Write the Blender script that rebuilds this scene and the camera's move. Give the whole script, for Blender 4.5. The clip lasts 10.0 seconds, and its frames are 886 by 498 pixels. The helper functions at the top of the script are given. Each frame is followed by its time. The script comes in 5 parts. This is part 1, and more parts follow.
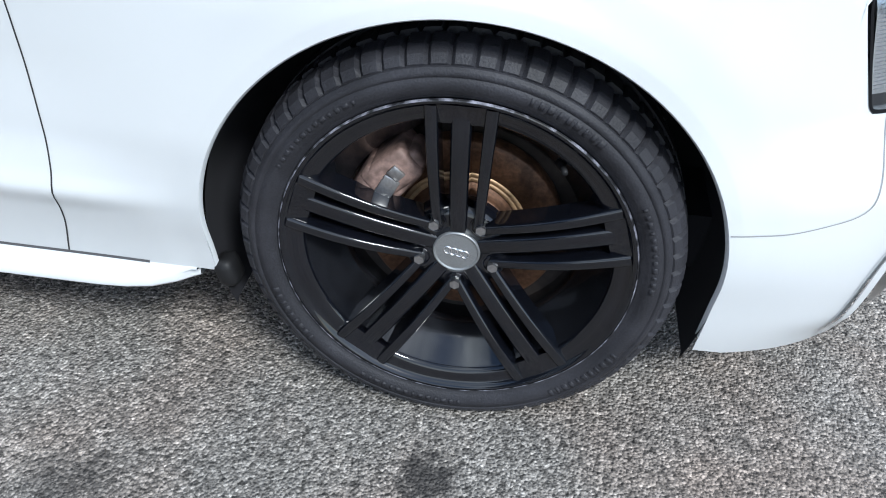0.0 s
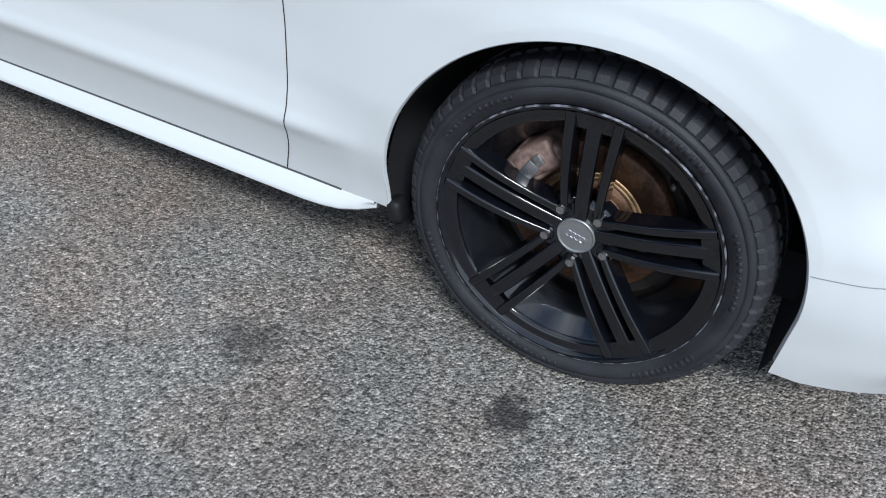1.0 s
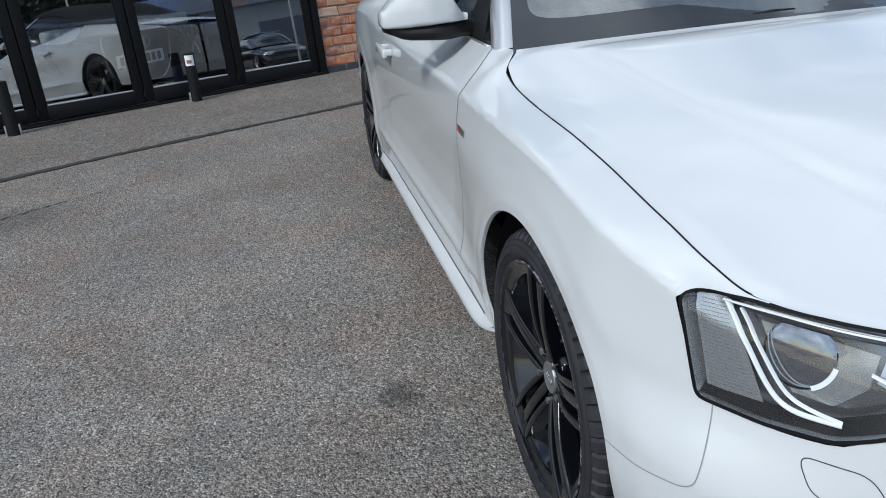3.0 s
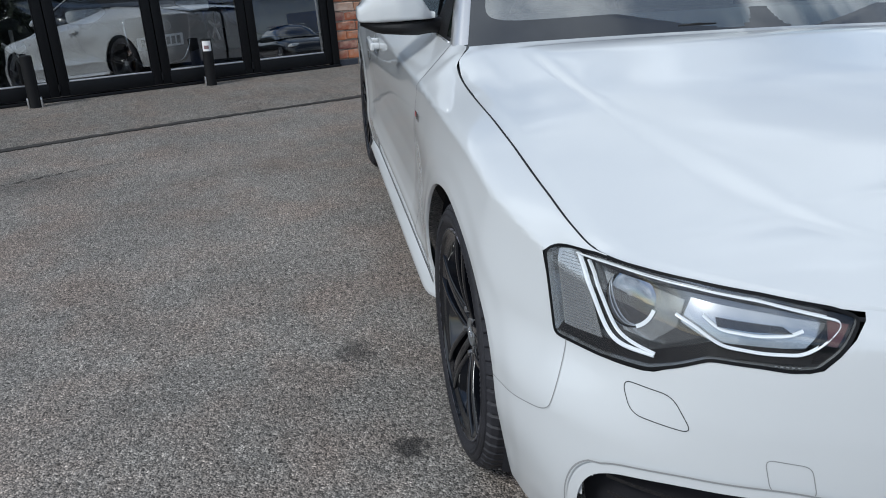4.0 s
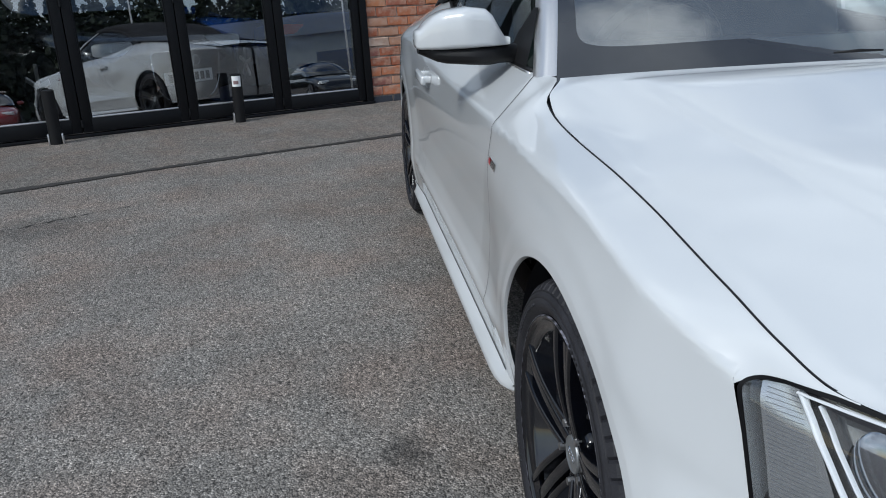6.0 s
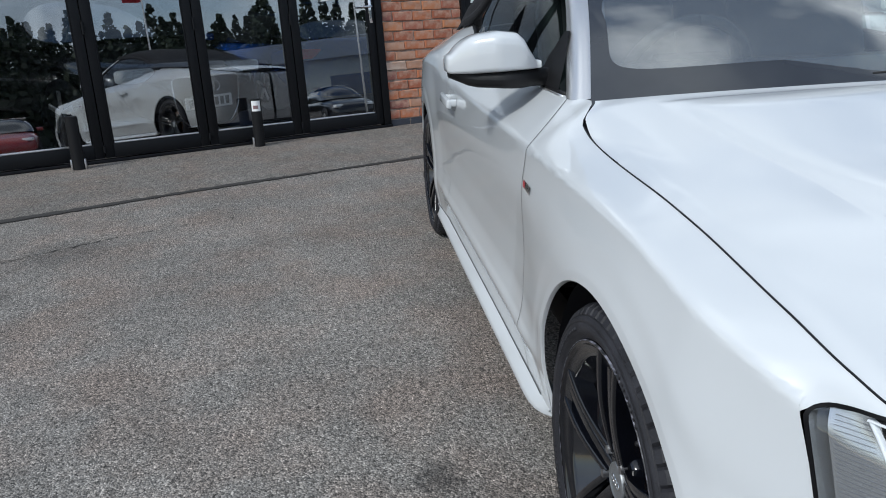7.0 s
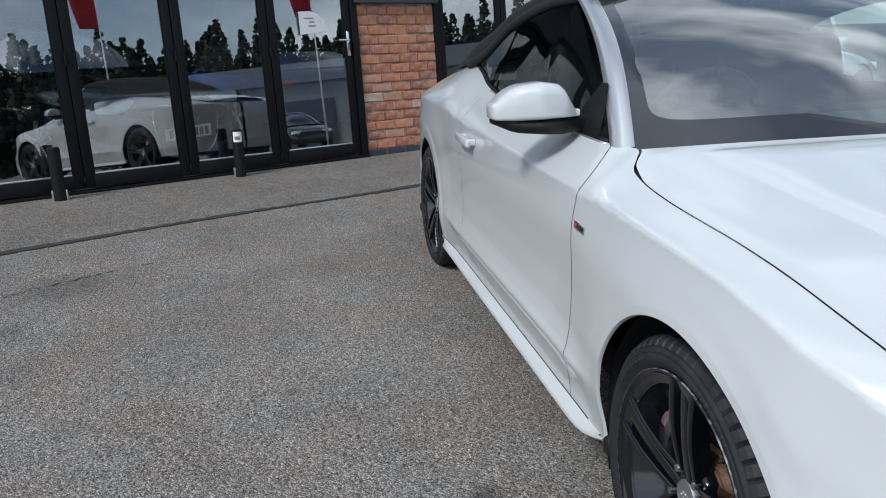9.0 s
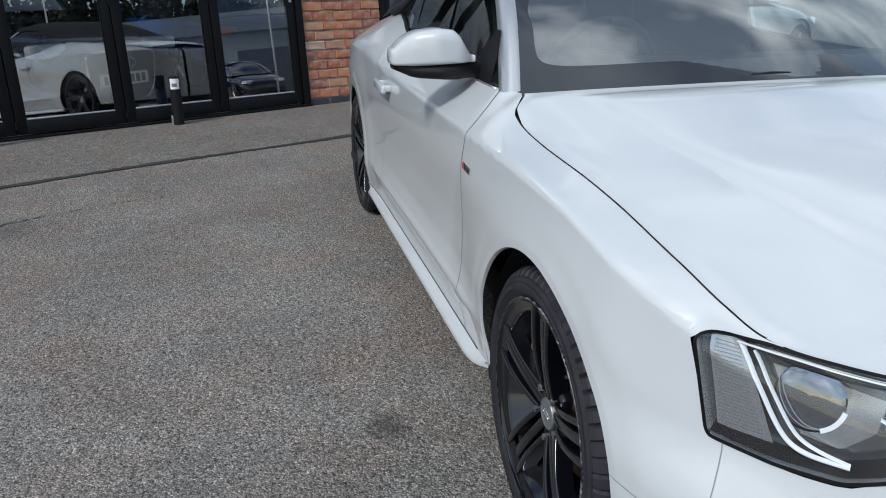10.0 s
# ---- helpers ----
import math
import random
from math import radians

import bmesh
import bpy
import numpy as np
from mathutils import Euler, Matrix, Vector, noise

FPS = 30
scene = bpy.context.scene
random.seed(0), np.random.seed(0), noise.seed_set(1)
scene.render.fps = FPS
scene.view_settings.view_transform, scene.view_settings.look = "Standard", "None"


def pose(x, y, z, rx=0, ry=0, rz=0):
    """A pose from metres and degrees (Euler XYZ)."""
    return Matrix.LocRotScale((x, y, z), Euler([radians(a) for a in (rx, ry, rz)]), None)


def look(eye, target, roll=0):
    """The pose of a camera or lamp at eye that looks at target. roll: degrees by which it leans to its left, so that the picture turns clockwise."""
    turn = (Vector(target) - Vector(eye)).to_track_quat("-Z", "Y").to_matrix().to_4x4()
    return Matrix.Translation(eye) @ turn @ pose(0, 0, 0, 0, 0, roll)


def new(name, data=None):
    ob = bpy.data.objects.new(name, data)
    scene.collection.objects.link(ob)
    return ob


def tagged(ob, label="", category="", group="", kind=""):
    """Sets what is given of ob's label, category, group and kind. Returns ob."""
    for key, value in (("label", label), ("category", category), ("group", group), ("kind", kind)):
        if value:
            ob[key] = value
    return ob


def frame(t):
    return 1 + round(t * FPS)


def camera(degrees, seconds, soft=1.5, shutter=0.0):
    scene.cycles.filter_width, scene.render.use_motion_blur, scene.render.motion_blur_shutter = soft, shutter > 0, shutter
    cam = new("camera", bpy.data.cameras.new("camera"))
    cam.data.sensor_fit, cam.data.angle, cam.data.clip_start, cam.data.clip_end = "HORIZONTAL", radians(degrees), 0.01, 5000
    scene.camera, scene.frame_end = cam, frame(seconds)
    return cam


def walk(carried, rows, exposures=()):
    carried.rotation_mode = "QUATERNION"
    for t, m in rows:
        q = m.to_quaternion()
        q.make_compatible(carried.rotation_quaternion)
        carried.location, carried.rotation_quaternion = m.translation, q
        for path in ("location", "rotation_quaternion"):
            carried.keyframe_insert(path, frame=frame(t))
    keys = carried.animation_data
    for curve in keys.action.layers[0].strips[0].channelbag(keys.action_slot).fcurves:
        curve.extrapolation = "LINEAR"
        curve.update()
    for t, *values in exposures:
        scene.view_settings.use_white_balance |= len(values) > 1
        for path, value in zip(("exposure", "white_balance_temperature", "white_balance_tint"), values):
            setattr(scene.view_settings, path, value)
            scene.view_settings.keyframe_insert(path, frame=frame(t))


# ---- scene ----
cam = camera(60.0, 10.0, soft=1.0)
PATH = [
    (0, (0.085, -1.779, 0.986), (-0.119, -0.199, -0.223), 2.1),
    (0.5, (0.123, -1.913, 1.066), (-0.128, -0.382, -0.196), 7.1),
    (1, (0.25, -1.93, 1.12), (-0.436, -0.549, -0.153), 3.7),
    (1.5, (0.463, -1.785, 1.09), (-0.757, -0.697, -0.062), -1.5),
    (2, (0.78, -1.74, 1.168), (-0.829, -0.93, 0.3), -5.2),
    (2.2, (0.891, -1.667, 1.201), (-0.81, -0.993, 0.393), -6.1),
    (3.3, (1.47, -1.294, 1.183), (-0.358, -0.99, 0.431), -3.6),
    (3.5, (1.555, -1.268, 1.187), (-0.276, -0.966, 0.44), -2.8),
    (4, (1.595, -1.24, 1.192), (-0.234, -0.932, 0.446), -1.6),
    (4.5, (1.422, -1.21, 1.13), (-0.408, -0.895, 0.388), -1.4),
    (5, (1.238, -1.197, 1.117), (-0.602, -0.889, 0.396), -1.2),
    (5.5, (1.175, -1.241, 1.123), (-0.681, -0.956, 0.434), -1.2),
    (6, (1.13, -1.286, 1.123), (-0.742, -1.032, 0.467), -1.5),
    (6.2, (1.121, -1.308, 1.122), (-0.757, -1.061, 0.48), -1.6),
    (7.5, (1.114, -1.365, 1.138), (-0.785, -1.136, 0.554), -2.3),
    (8, (1.136, -1.468, 1.16), (-0.764, -1.207, 0.594), -2.3),
    (8.5, (1.182, -1.562, 1.188), (-0.718, -1.257, 0.643), -1.9),
    (9, (1.189, -1.6, 1.198), (-0.704, -1.247, 0.656), -1.4),
    (9.5, (1.244, -1.551, 1.186), (-0.632, -1.152, 0.618), -1.0),
    (10, (1.326, -1.458, 1.188), (-0.508, -1.011, 0.529), -0.4),
]
walk(cam, [(t, look(eye, target, roll)) for t, eye, target, roll in PATH],
     exposures=[(0.0, 0.68, 5850, 5), (0.5, 0.50, 5850, 5), (1.0, 0.32, 5850, 5), (1.5, 0.20, 5850, 5), (2.2, 0.06, 5850, 5), (3.5, -0.16, 6050, 6), (5.0, -0.29, 6000, 6), (5.6, -0.30, 6000, 6), (6.2, -0.22, 6000, 6), (7.5, -0.07, 6050, 6), (9.2, -0.07, 6050, 6), (10.0, -0.2, 6050, 6)])


# ---- world and light ----
world = bpy.data.worlds.new("sky")
scene.world = world
world.use_nodes = True
wn, wl = world.node_tree.nodes, world.node_tree.links
SUN_EL, SUN_AZ = 46.0, -52.0          # degrees; azimuth of the sun from +x, anticlockwise
sky = wn.new("ShaderNodeTexSky")
sky.sky_type = "NISHITA"
sky.sun_disc = False
sky.sun_elevation = radians(SUN_EL)
sky.sun_rotation = radians(90 - SUN_AZ)
coord = wn.new("ShaderNodeTexCoord")
stretch = wn.new("ShaderNodeMapping")
stretch.inputs["Scale"].default_value = (1.0, 1.0, 2.2)
stretch.inputs["Location"].default_value = (0.9, 4.2, 1.3)
cloud = wn.new("ShaderNodeTexNoise")
cloud.inputs["Scale"].default_value, cloud.inputs["Detail"].default_value, cloud.inputs["Roughness"].default_value = 2.3, 4.5, 0.50
cover = wn.new("ShaderNodeValToRGB")
cover.color_ramp.elements[0].position, cover.color_ramp.elements[1].position = 0.44, 0.62
cloud_shade = wn.new("ShaderNodeTexNoise")
cloud_shade.inputs["Scale"].default_value, cloud_shade.inputs["Detail"].default_value = 3.3, 5.0
cloud_tone = wn.new("ShaderNodeValToRGB")
cloud_tone.color_ramp.elements[0].color, cloud_tone.color_ramp.elements[1].color = (4.0, 4.3, 4.8, 1), (11.5, 11.8, 12.2, 1)
cloud_tone.color_ramp.elements[0].position, cloud_tone.color_ramp.elements[1].position = 0.32, 0.66
blend = wn.new("ShaderNodeMixRGB")
wl.new(coord.outputs["Generated"], stretch.inputs["Vector"])
wl.new(stretch.outputs["Vector"], cloud.inputs["Vector"])
wl.new(stretch.outputs["Vector"], cloud_shade.inputs["Vector"])
wl.new(cloud.outputs["Fac"], cover.inputs["Fac"])
wl.new(cloud_shade.outputs["Fac"], cloud_tone.inputs["Fac"])
wl.new(cover.outputs["Color"], blend.inputs["Fac"])
wl.new(sky.outputs["Color"], blend.inputs[1])
wl.new(cloud_tone.outputs["Color"], blend.inputs[2])
wl.new(blend.outputs["Color"], wn["Background"].inputs["Color"])
wn["Background"].inputs["Strength"].default_value = 0.138

sun = new("sun", bpy.data.lights.new("sun", "SUN"))
sun.data.energy, sun.data.angle, sun.data.color = 2.6, radians(12), (1.0, 0.96, 0.90)
sun.matrix_world = look((10 * math.cos(radians(SUN_EL)) * math.cos(radians(SUN_AZ)), 10 * math.cos(radians(SUN_EL)) * math.sin(radians(SUN_AZ)), 10 * math.sin(radians(SUN_EL))), (0, 0, 0))


# ---- materials ----
def material(name, colour, rough=0.5, metal=0.0, coat=0.0, grain=0.0, grain_scale=200.0, bump=0.0, wear=0.0, wear_scale=3.0, spec=0.5, darker=0.75):
    """A principled surface with fine grain, broad wear and relief, in metres."""
    m = bpy.data.materials.new(name)
    m.use_nodes = True
    n, l = m.node_tree.nodes, m.node_tree.links
    p = n["Principled BSDF"]
    p.inputs["Base Color"].default_value = (*colour, 1)
    p.inputs["Roughness"].default_value, p.inputs["Metallic"].default_value = rough, metal
    p.inputs["Coat Weight"].default_value, p.inputs["Specular IOR Level"].default_value = coat, spec
    p.inputs["Coat Roughness"].default_value = 0.03
    if grain or wear or bump:
        place = n.new("ShaderNodeTexCoord")
        fine = n.new("ShaderNodeTexNoise")
        fine.inputs["Scale"].default_value, fine.inputs["Detail"].default_value = grain_scale, 3
        broad = n.new("ShaderNodeTexNoise")
        broad.inputs["Scale"].default_value, broad.inputs["Detail"].default_value = wear_scale, 5
        l.new(place.outputs["Object"], fine.inputs["Vector"])
        l.new(place.outputs["Object"], broad.inputs["Vector"])
        a = n.new("ShaderNodeMixRGB")
        a.blend_type, a.inputs[1].default_value = "MIX", (*colour, 1)
        a.inputs[2].default_value = (*[c * darker for c in colour], 1)
        ma = n.new("ShaderNodeMath")
        ma.operation, ma.inputs[1].default_value = "MULTIPLY", wear * 2
        ma.use_clamp = True
        cut = n.new("ShaderNodeMapRange")
        cut.inputs[1].default_value, cut.inputs[2].default_value = 0.42, 0.72
        l.new(broad.outputs["Fac"], cut.inputs[0])
        l.new(cut.outputs[0], ma.inputs[0])
        l.new(ma.outputs[0], a.inputs["Fac"])
        b = n.new("ShaderNodeMixRGB")
        b.blend_type, b.inputs["Fac"].default_value = "OVERLAY", grain
        l.new(a.outputs["Color"], b.inputs[1])
        l.new(fine.outputs["Fac"], b.inputs[2])
        l.new(b.outputs["Color"], p.inputs["Base Color"])
        if bump:
            r = n.new("ShaderNodeBump")
            r.inputs["Strength"].default_value, r.inputs["Distance"].default_value = bump, 0.004
            l.new(fine.outputs["Fac"], r.inputs["Height"])
            l.new(r.outputs["Normal"], p.inputs["Normal"])
    return m


def glass(name, tint, gloss, rough=0.0, haze=0.0, edge=4.0):
    """A pane: a clear tinted view through it and a mirror reflection, stronger at grazing angles."""
    m = bpy.data.materials.new(name)
    m.use_nodes = True
    n, l = m.node_tree.nodes, m.node_tree.links
    n.remove(n["Principled BSDF"])
    see, shine, mix, fres = n.new("ShaderNodeBsdfTransparent"), n.new("ShaderNodeBsdfGlossy"), n.new("ShaderNodeMixShader"), n.new("ShaderNodeLayerWeight")
    see.inputs["Color"].default_value = (*tint, 1)
    shine.inputs["Roughness"].default_value = rough
    fres.inputs["Blend"].default_value = 0.5
    steep = n.new("ShaderNodeMath")
    steep.operation, steep.inputs[1].default_value = "POWER", edge
    amount = n.new("ShaderNodeMapRange")
    amount.inputs[3].default_value, amount.inputs[4].default_value = gloss, 1.0
    l.new(fres.outputs["Facing"], steep.inputs[0])
    l.new(steep.outputs[0], amount.inputs[0])
    l.new(amount.outputs[0], mix.inputs["Fac"])
    l.new(see.outputs[0], mix.inputs[1])
    l.new(shine.outputs[0], mix.inputs[2])
    last = mix
    # pale diffuse film painted over the pane to brighten it like reflected haze
    if haze:
        film, over, spots, fine = n.new("ShaderNodeBsdfDiffuse"), n.new("ShaderNodeMixShader"), n.new("ShaderNodeTexNoise"), n.new("ShaderNodeMath")
        film.inputs["Color"].default_value = (0.75, 0.78, 0.76, 1)
        spots.inputs["Scale"].default_value, spots.inputs["Detail"].default_value = 3.0, 5.0
        fine.operation, fine.inputs[1].default_value = "MULTIPLY", haze * 2
        l.new(spots.outputs["Fac"], fine.inputs[0])
        l.new(fine.outputs[0], over.inputs["Fac"])
        l.new(mix.outputs[0], over.inputs[1])
        l.new(film.outputs[0], over.inputs[2])
        last = over
    l.new(last.outputs[0], n["Material Output"].inputs["Surface"])
    return m


PAINT = material("white_paint", (0.62, 0.64, 0.655), 0.28, coat=1.0, wear=0.10, wear_scale=1.3, darker=0.95)
BLACK_GLOSS = material("gloss_black", (0.006, 0.006, 0.008), 0.22, coat=0.6, wear=0.3, wear_scale=9, grain=0.2)
BLACK_PLASTIC = material("black_plastic", (0.009, 0.009, 0.010), 0.55, spec=0.3, grain=0.4, grain_scale=900, bump=0.1, wear=0.3)
DARK = material("dark_cavity", (0.009, 0.009, 0.013), 0.9)
RUBBER = material("tyre_rubber", (0.020, 0.020, 0.024), 0.56, grain=0.5, grain_scale=350, bump=0.25, wear=0.6, wear_scale=12, darker=1.6, spec=0.28)
CLOTH = material("roof_cloth", (0.012, 0.012, 0.015), 0.95, grain=0.7, grain_scale=1400, bump=0.5)
LEATHER = material("seat_leather", (0.018, 0.018, 0.020), 0.5, grain=0.3, grain_scale=300, bump=0.3)
SILVER = material("satin_silver", (0.78, 0.77, 0.765), 0.36, metal=0.9, grain=0.1)
CHROME = material("chrome", (0.82, 0.83, 0.85), 0.08, metal=1.0)
RUST = material("rusty_disc", (0.135, 0.068, 0.038), 0.55, metal=0.5, grain=0.8, grain_scale=160, wear=0.8, wear_scale=18, darker=0.4, bump=0.3)
CALIPER = material("worn_caliper", (0.30, 0.20, 0.17), 0.6, metal=0.3, grain=0.6, grain_scale=120, wear=0.8, wear_scale=25, darker=0.4, bump=0.3)
STEEL = material("steel", (0.42, 0.42, 0.43), 0.35, metal=1.0, grain=0.4)
ALUMINIUM_BLACK = material("black_aluminium", (0.006, 0.0065, 0.008), 0.5, spec=0.25, grain=0.3, grain_scale=700, wear=0.3, wear_scale=4)
WINDSCREEN = glass("windscreen_glass", (0.82, 0.90, 0.88), 0.32, haze=0.08)
SIDE_GLASS = glass("side_glass", (0.34, 0.42, 0.40), 0.05, edge=5.0)
CLEAR_GLASS = glass("clear_side_glass", (0.78, 0.88, 0.85), 0.05)
PANE = glass("door_glass", (0.94, 0.96, 0.97), 0.28)
LENS = glass("lamp_lens", (0.97, 0.98, 1.0), 0.075)


# ---- building tools ----
def mesh_part(name, verts, faces, mat, parent=None, label="", smooth=True, normals=None):
    me = bpy.data.meshes.new(name)
    me.from_pydata([tuple(v) for v in verts], [], [tuple(f) for f in faces])
    me.materials.append(mat)
    if smooth:
        me.polygons.foreach_set("use_smooth", [True] * len(me.polygons))
    if normals is not None:
        me.normals_split_custom_set_from_vertices([tuple(v) for v in normals])
    ob = new(name, me)
    ob.parent = parent
    return tagged(ob, label)


def part(name, bm, mat, parent=None, label="", smooth=False):
    me = bpy.data.meshes.new(name)
    bm.to_mesh(me)
    bm.free()
    me.materials.append(mat)
    if smooth:
        me.polygons.foreach_set("use_smooth", [True] * len(me.polygons))
        me.set_sharp_from_angle(angle=radians(40))
    ob = new(name, me)
    ob.parent = parent
    return tagged(ob, label)


def thing(name, label, category, group="", at=(0, 0, 0)):
    ob = new(name)
    ob.location = at
    return tagged(ob, label, category, group)


def box(bm, size, m, bevel=0.0, seg=2):
    made = bmesh.ops.create_cube(bm, size=1.0, matrix=m @ Matrix.Diagonal((*size, 1)))
    if bevel:
        edges = {e for v in made["verts"] for e in v.link_edges}
        bmesh.ops.bevel(bm, geom=list(edges), offset=bevel, segments=seg, affect="EDGES", profile=0.5)


def block(name, size, m, mat, parent=None, label="", bevel=0.004):
    bm = bmesh.new()
    box(bm, size, m, bevel)
    return part(name, bm, mat, parent, label, smooth=bevel > 0)


def lathe(profile, n=96, a0=0.0, a1=360.0):
    """Verts and faces of a profile of (radius, y) turned round the y axis."""
    full = abs(a1 - a0) >= 360
    verts, faces, k = [], [], len(profile)
    for i in range(n + (0 if full else 1)):
        a = radians(a0 + (a1 - a0) * i / n)
        verts += [(r * math.cos(a), y, r * math.sin(a)) for r, y in profile]
    for i in range(n):
        j = (i + 1) % n if full else i + 1
        for q in range(k - 1):
            faces.append((i * k + q, i * k + q + 1, j * k + q + 1, j * k + q))
    return verts, faces


def tube(points, radius, seg=8):
    """Verts and faces of a round tube along points."""
    verts, faces = [], []
    pts = [Vector(p) for p in points]
    for i, p in enumerate(pts):
        d = (pts[min(i + 1, len(pts) - 1)] - pts[max(i - 1, 0)]).normalized()
        side = d.cross(Vector((0.13, 0.21, 0.97))).normalized()
        up = side.cross(d)
        r = radius[i] if isinstance(radius, (list, tuple)) else radius
        verts += [p + r * (math.cos(2 * math.pi * k / seg) * side + math.sin(2 * math.pi * k / seg) * up) for k in range(seg)]
    for i in range(len(pts) - 1):
        for k in range(seg):
            a, b = i * seg + k, i * seg + (k + 1) % seg
            faces.append((a, b, b + seg, a + seg))
    faces += [tuple(range(seg))[::-1], tuple(range((len(pts) - 1) * seg, len(pts) * seg))]
    return verts, faces


def spline(knots, values):
    """A smooth curve through values at knots that does not overshoot."""
    x, y = np.array(knots, float), np.array(values, float)
    h, d = np.diff(x), np.diff(y) / np.diff(x)
    m = np.zeros_like(y)
    m[1:-1] = [0 if a * b <= 0 else 3 * (p + q) / ((2 * q + p) / a + (q + 2 * p) / b) for a, b, p, q in zip(d[:-1], d[1:], h[:-1], h[1:])]
    m[0], m[-1] = d[0], d[-1]

    def f(t):
        t = np.clip(t, x[0], x[-1])
        i = np.clip(np.searchsorted(x, t) - 1, 0, len(h) - 1)
        u = (t - x[i]) / h[i]
        return (1 + 2 * u) * (1 - u) ** 2 * y[i] + u * (1 - u) ** 2 * h[i] * m[i] + u * u * (3 - 2 * u) * y[i + 1] + u * u * (u - 1) * h[i] * m[i + 1]
    return f


def smooth(a, b, x):
    u = np.clip((x - a) / (b - a), 0, 1)
    return u * u * (3 - 2 * u)


def grid(P, flip=False):
    """Verts and faces of a rectangular array of points."""
    r, c = len(P), len(P[0])
    verts = [p for row in P for p in row]
    faces = []
    for i in range(r - 1):
        for j in range(c - 1):
            f = (i * c + j, i * c + j + 1, (i + 1) * c + j + 1, (i + 1) * c + j)
            faces.append(f[::-1] if flip else f)
    return verts, faces


# ---- ground ----
GROUND = bpy.data.materials.new("asphalt")
GROUND.use_nodes = True
gn, gl = GROUND.node_tree.nodes, GROUND.node_tree.links
gp = gn["Principled BSDF"]
gp.inputs["Roughness"].default_value = 0.85
gc = gn.new("ShaderNodeTexCoord")


def ground_node(kind, **inputs):
    n = gn.new(kind)
    for k, v in inputs.items():
        n.inputs[k.replace("_", " ")].default_value = v
    if "Vector" in n.inputs:
        gl.new(gc.outputs["Object"], n.inputs["Vector"])
    return n


stones = ground_node("ShaderNodeTexVoronoi", Scale=180.0, Randomness=1.0)
chips = ground_node("ShaderNodeTexVoronoi", Scale=270.0, Randomness=1.0)
clusters = ground_node("ShaderNodeTexNoise", Scale=58.0, Detail=2.5, Roughness=0.65)
patchy = ground_node("ShaderNodeTexNoise", Scale=1.7, Detail=6.0, Roughness=0.6)
rosy = ground_node("ShaderNodeTexNoise", Scale=2.6, Detail=4.0, Roughness=0.55)
tone = gn.new("ShaderNodeValToRGB")
tone.color_ramp.elements[0].color, tone.color_ramp.elements[1].color = (0.107, 0.099, 0.090, 1), (0.419, 0.388, 0.350, 1)
tone.color_ramp.elements[0].position, tone.color_ramp.elements[1].position = 0.05, 0.97
for at_, col in ((0.45, (0.198, 0.181, 0.163)), (0.75, (0.275, 0.252, 0.227))):
    tone.color_ramp.elements.new(at_).color = (*col, 1)
gl.new(stones.outputs["Color"], tone.inputs["Fac"])
fine_tone = gn.new("ShaderNodeMixRGB")
fine_tone.blend_type, fine_tone.inputs["Fac"].default_value = "OVERLAY", 0.6
gl.new(tone.outputs["Color"], fine_tone.inputs[1])
chip_grey = gn.new("ShaderNodeRGBToBW")
gl.new(chips.outputs["Color"], chip_grey.inputs[0])
gl.new(chip_grey.outputs[0], fine_tone.inputs[2])
grey = gn.new("ShaderNodeHueSaturation")
grey.inputs["Saturation"].default_value = 0.85
gl.new(fine_tone.outputs["Color"], grey.inputs["Color"])
cluster_tone = gn.new("ShaderNodeMapRange")
cluster_tone.inputs[1].default_value, cluster_tone.inputs[2].default_value, cluster_tone.inputs[3].default_value, cluster_tone.inputs[4].default_value = 0.38, 0.62, 0.86, 1.14
gl.new(clusters.outputs["Fac"], cluster_tone.inputs[0])
broad = gn.new("ShaderNodeMapRange")
broad.inputs[1].default_value, broad.inputs[2].default_value, broad.inputs[3].default_value, broad.inputs[4].default_value = 0.3, 0.7, 0.82, 1.16
gl.new(patchy.outputs["Fac"], broad.inputs[0])
both_tones = gn.new("ShaderNodeMath")
both_tones.operation = "MULTIPLY"
gl.new(cluster_tone.outputs[0], both_tones.inputs[0])
gl.new(broad.outputs[0], both_tones.inputs[1])
mottle = ground_node("ShaderNodeTexNoise", Scale=14.0, Detail=4.0, Roughness=0.6)
mottle_tone = gn.new("ShaderNodeMapRange")
mottle_tone.inputs[1].default_value, mottle_tone.inputs[2].default_value, mottle_tone.inputs[3].default_value, mottle_tone.inputs[4].default_value = 0.3, 0.7, 0.85, 1.15
gl.new(mottle.outputs["Fac"], mottle_tone.inputs[0])
all_tones = gn.new("ShaderNodeMath")
all_tones.operation = "MULTIPLY"
gl.new(both_tones.outputs[0], all_tones.inputs[0])
gl.new(mottle_tone.outputs[0], all_tones.inputs[1])
pits = ground_node("ShaderNodeTexNoise", Scale=78.0, Detail=3.0, Roughness=0.6)
# dark specks put the shade between the stones into the colour
pit_shade = gn.new("ShaderNodeMapRange")
pit_shade.inputs[1].default_value, pit_shade.inputs[2].default_value, pit_shade.inputs[3].default_value, pit_shade.inputs[4].default_value = 0.38, 0.47, 0.40, 1.08
gl.new(pits.outputs["Fac"], pit_shade.inputs[0])
pale = gn.new("ShaderNodeMapRange")
pale.inputs[1].default_value, pale.inputs[2].default_value, pale.inputs[3].default_value, pale.inputs[4].default_value = 0.61, 0.68, 1.0, 1.5
gl.new(pits.outputs["Fac"], pale.inputs[0])
with_pit_shade = gn.new("ShaderNodeMath")
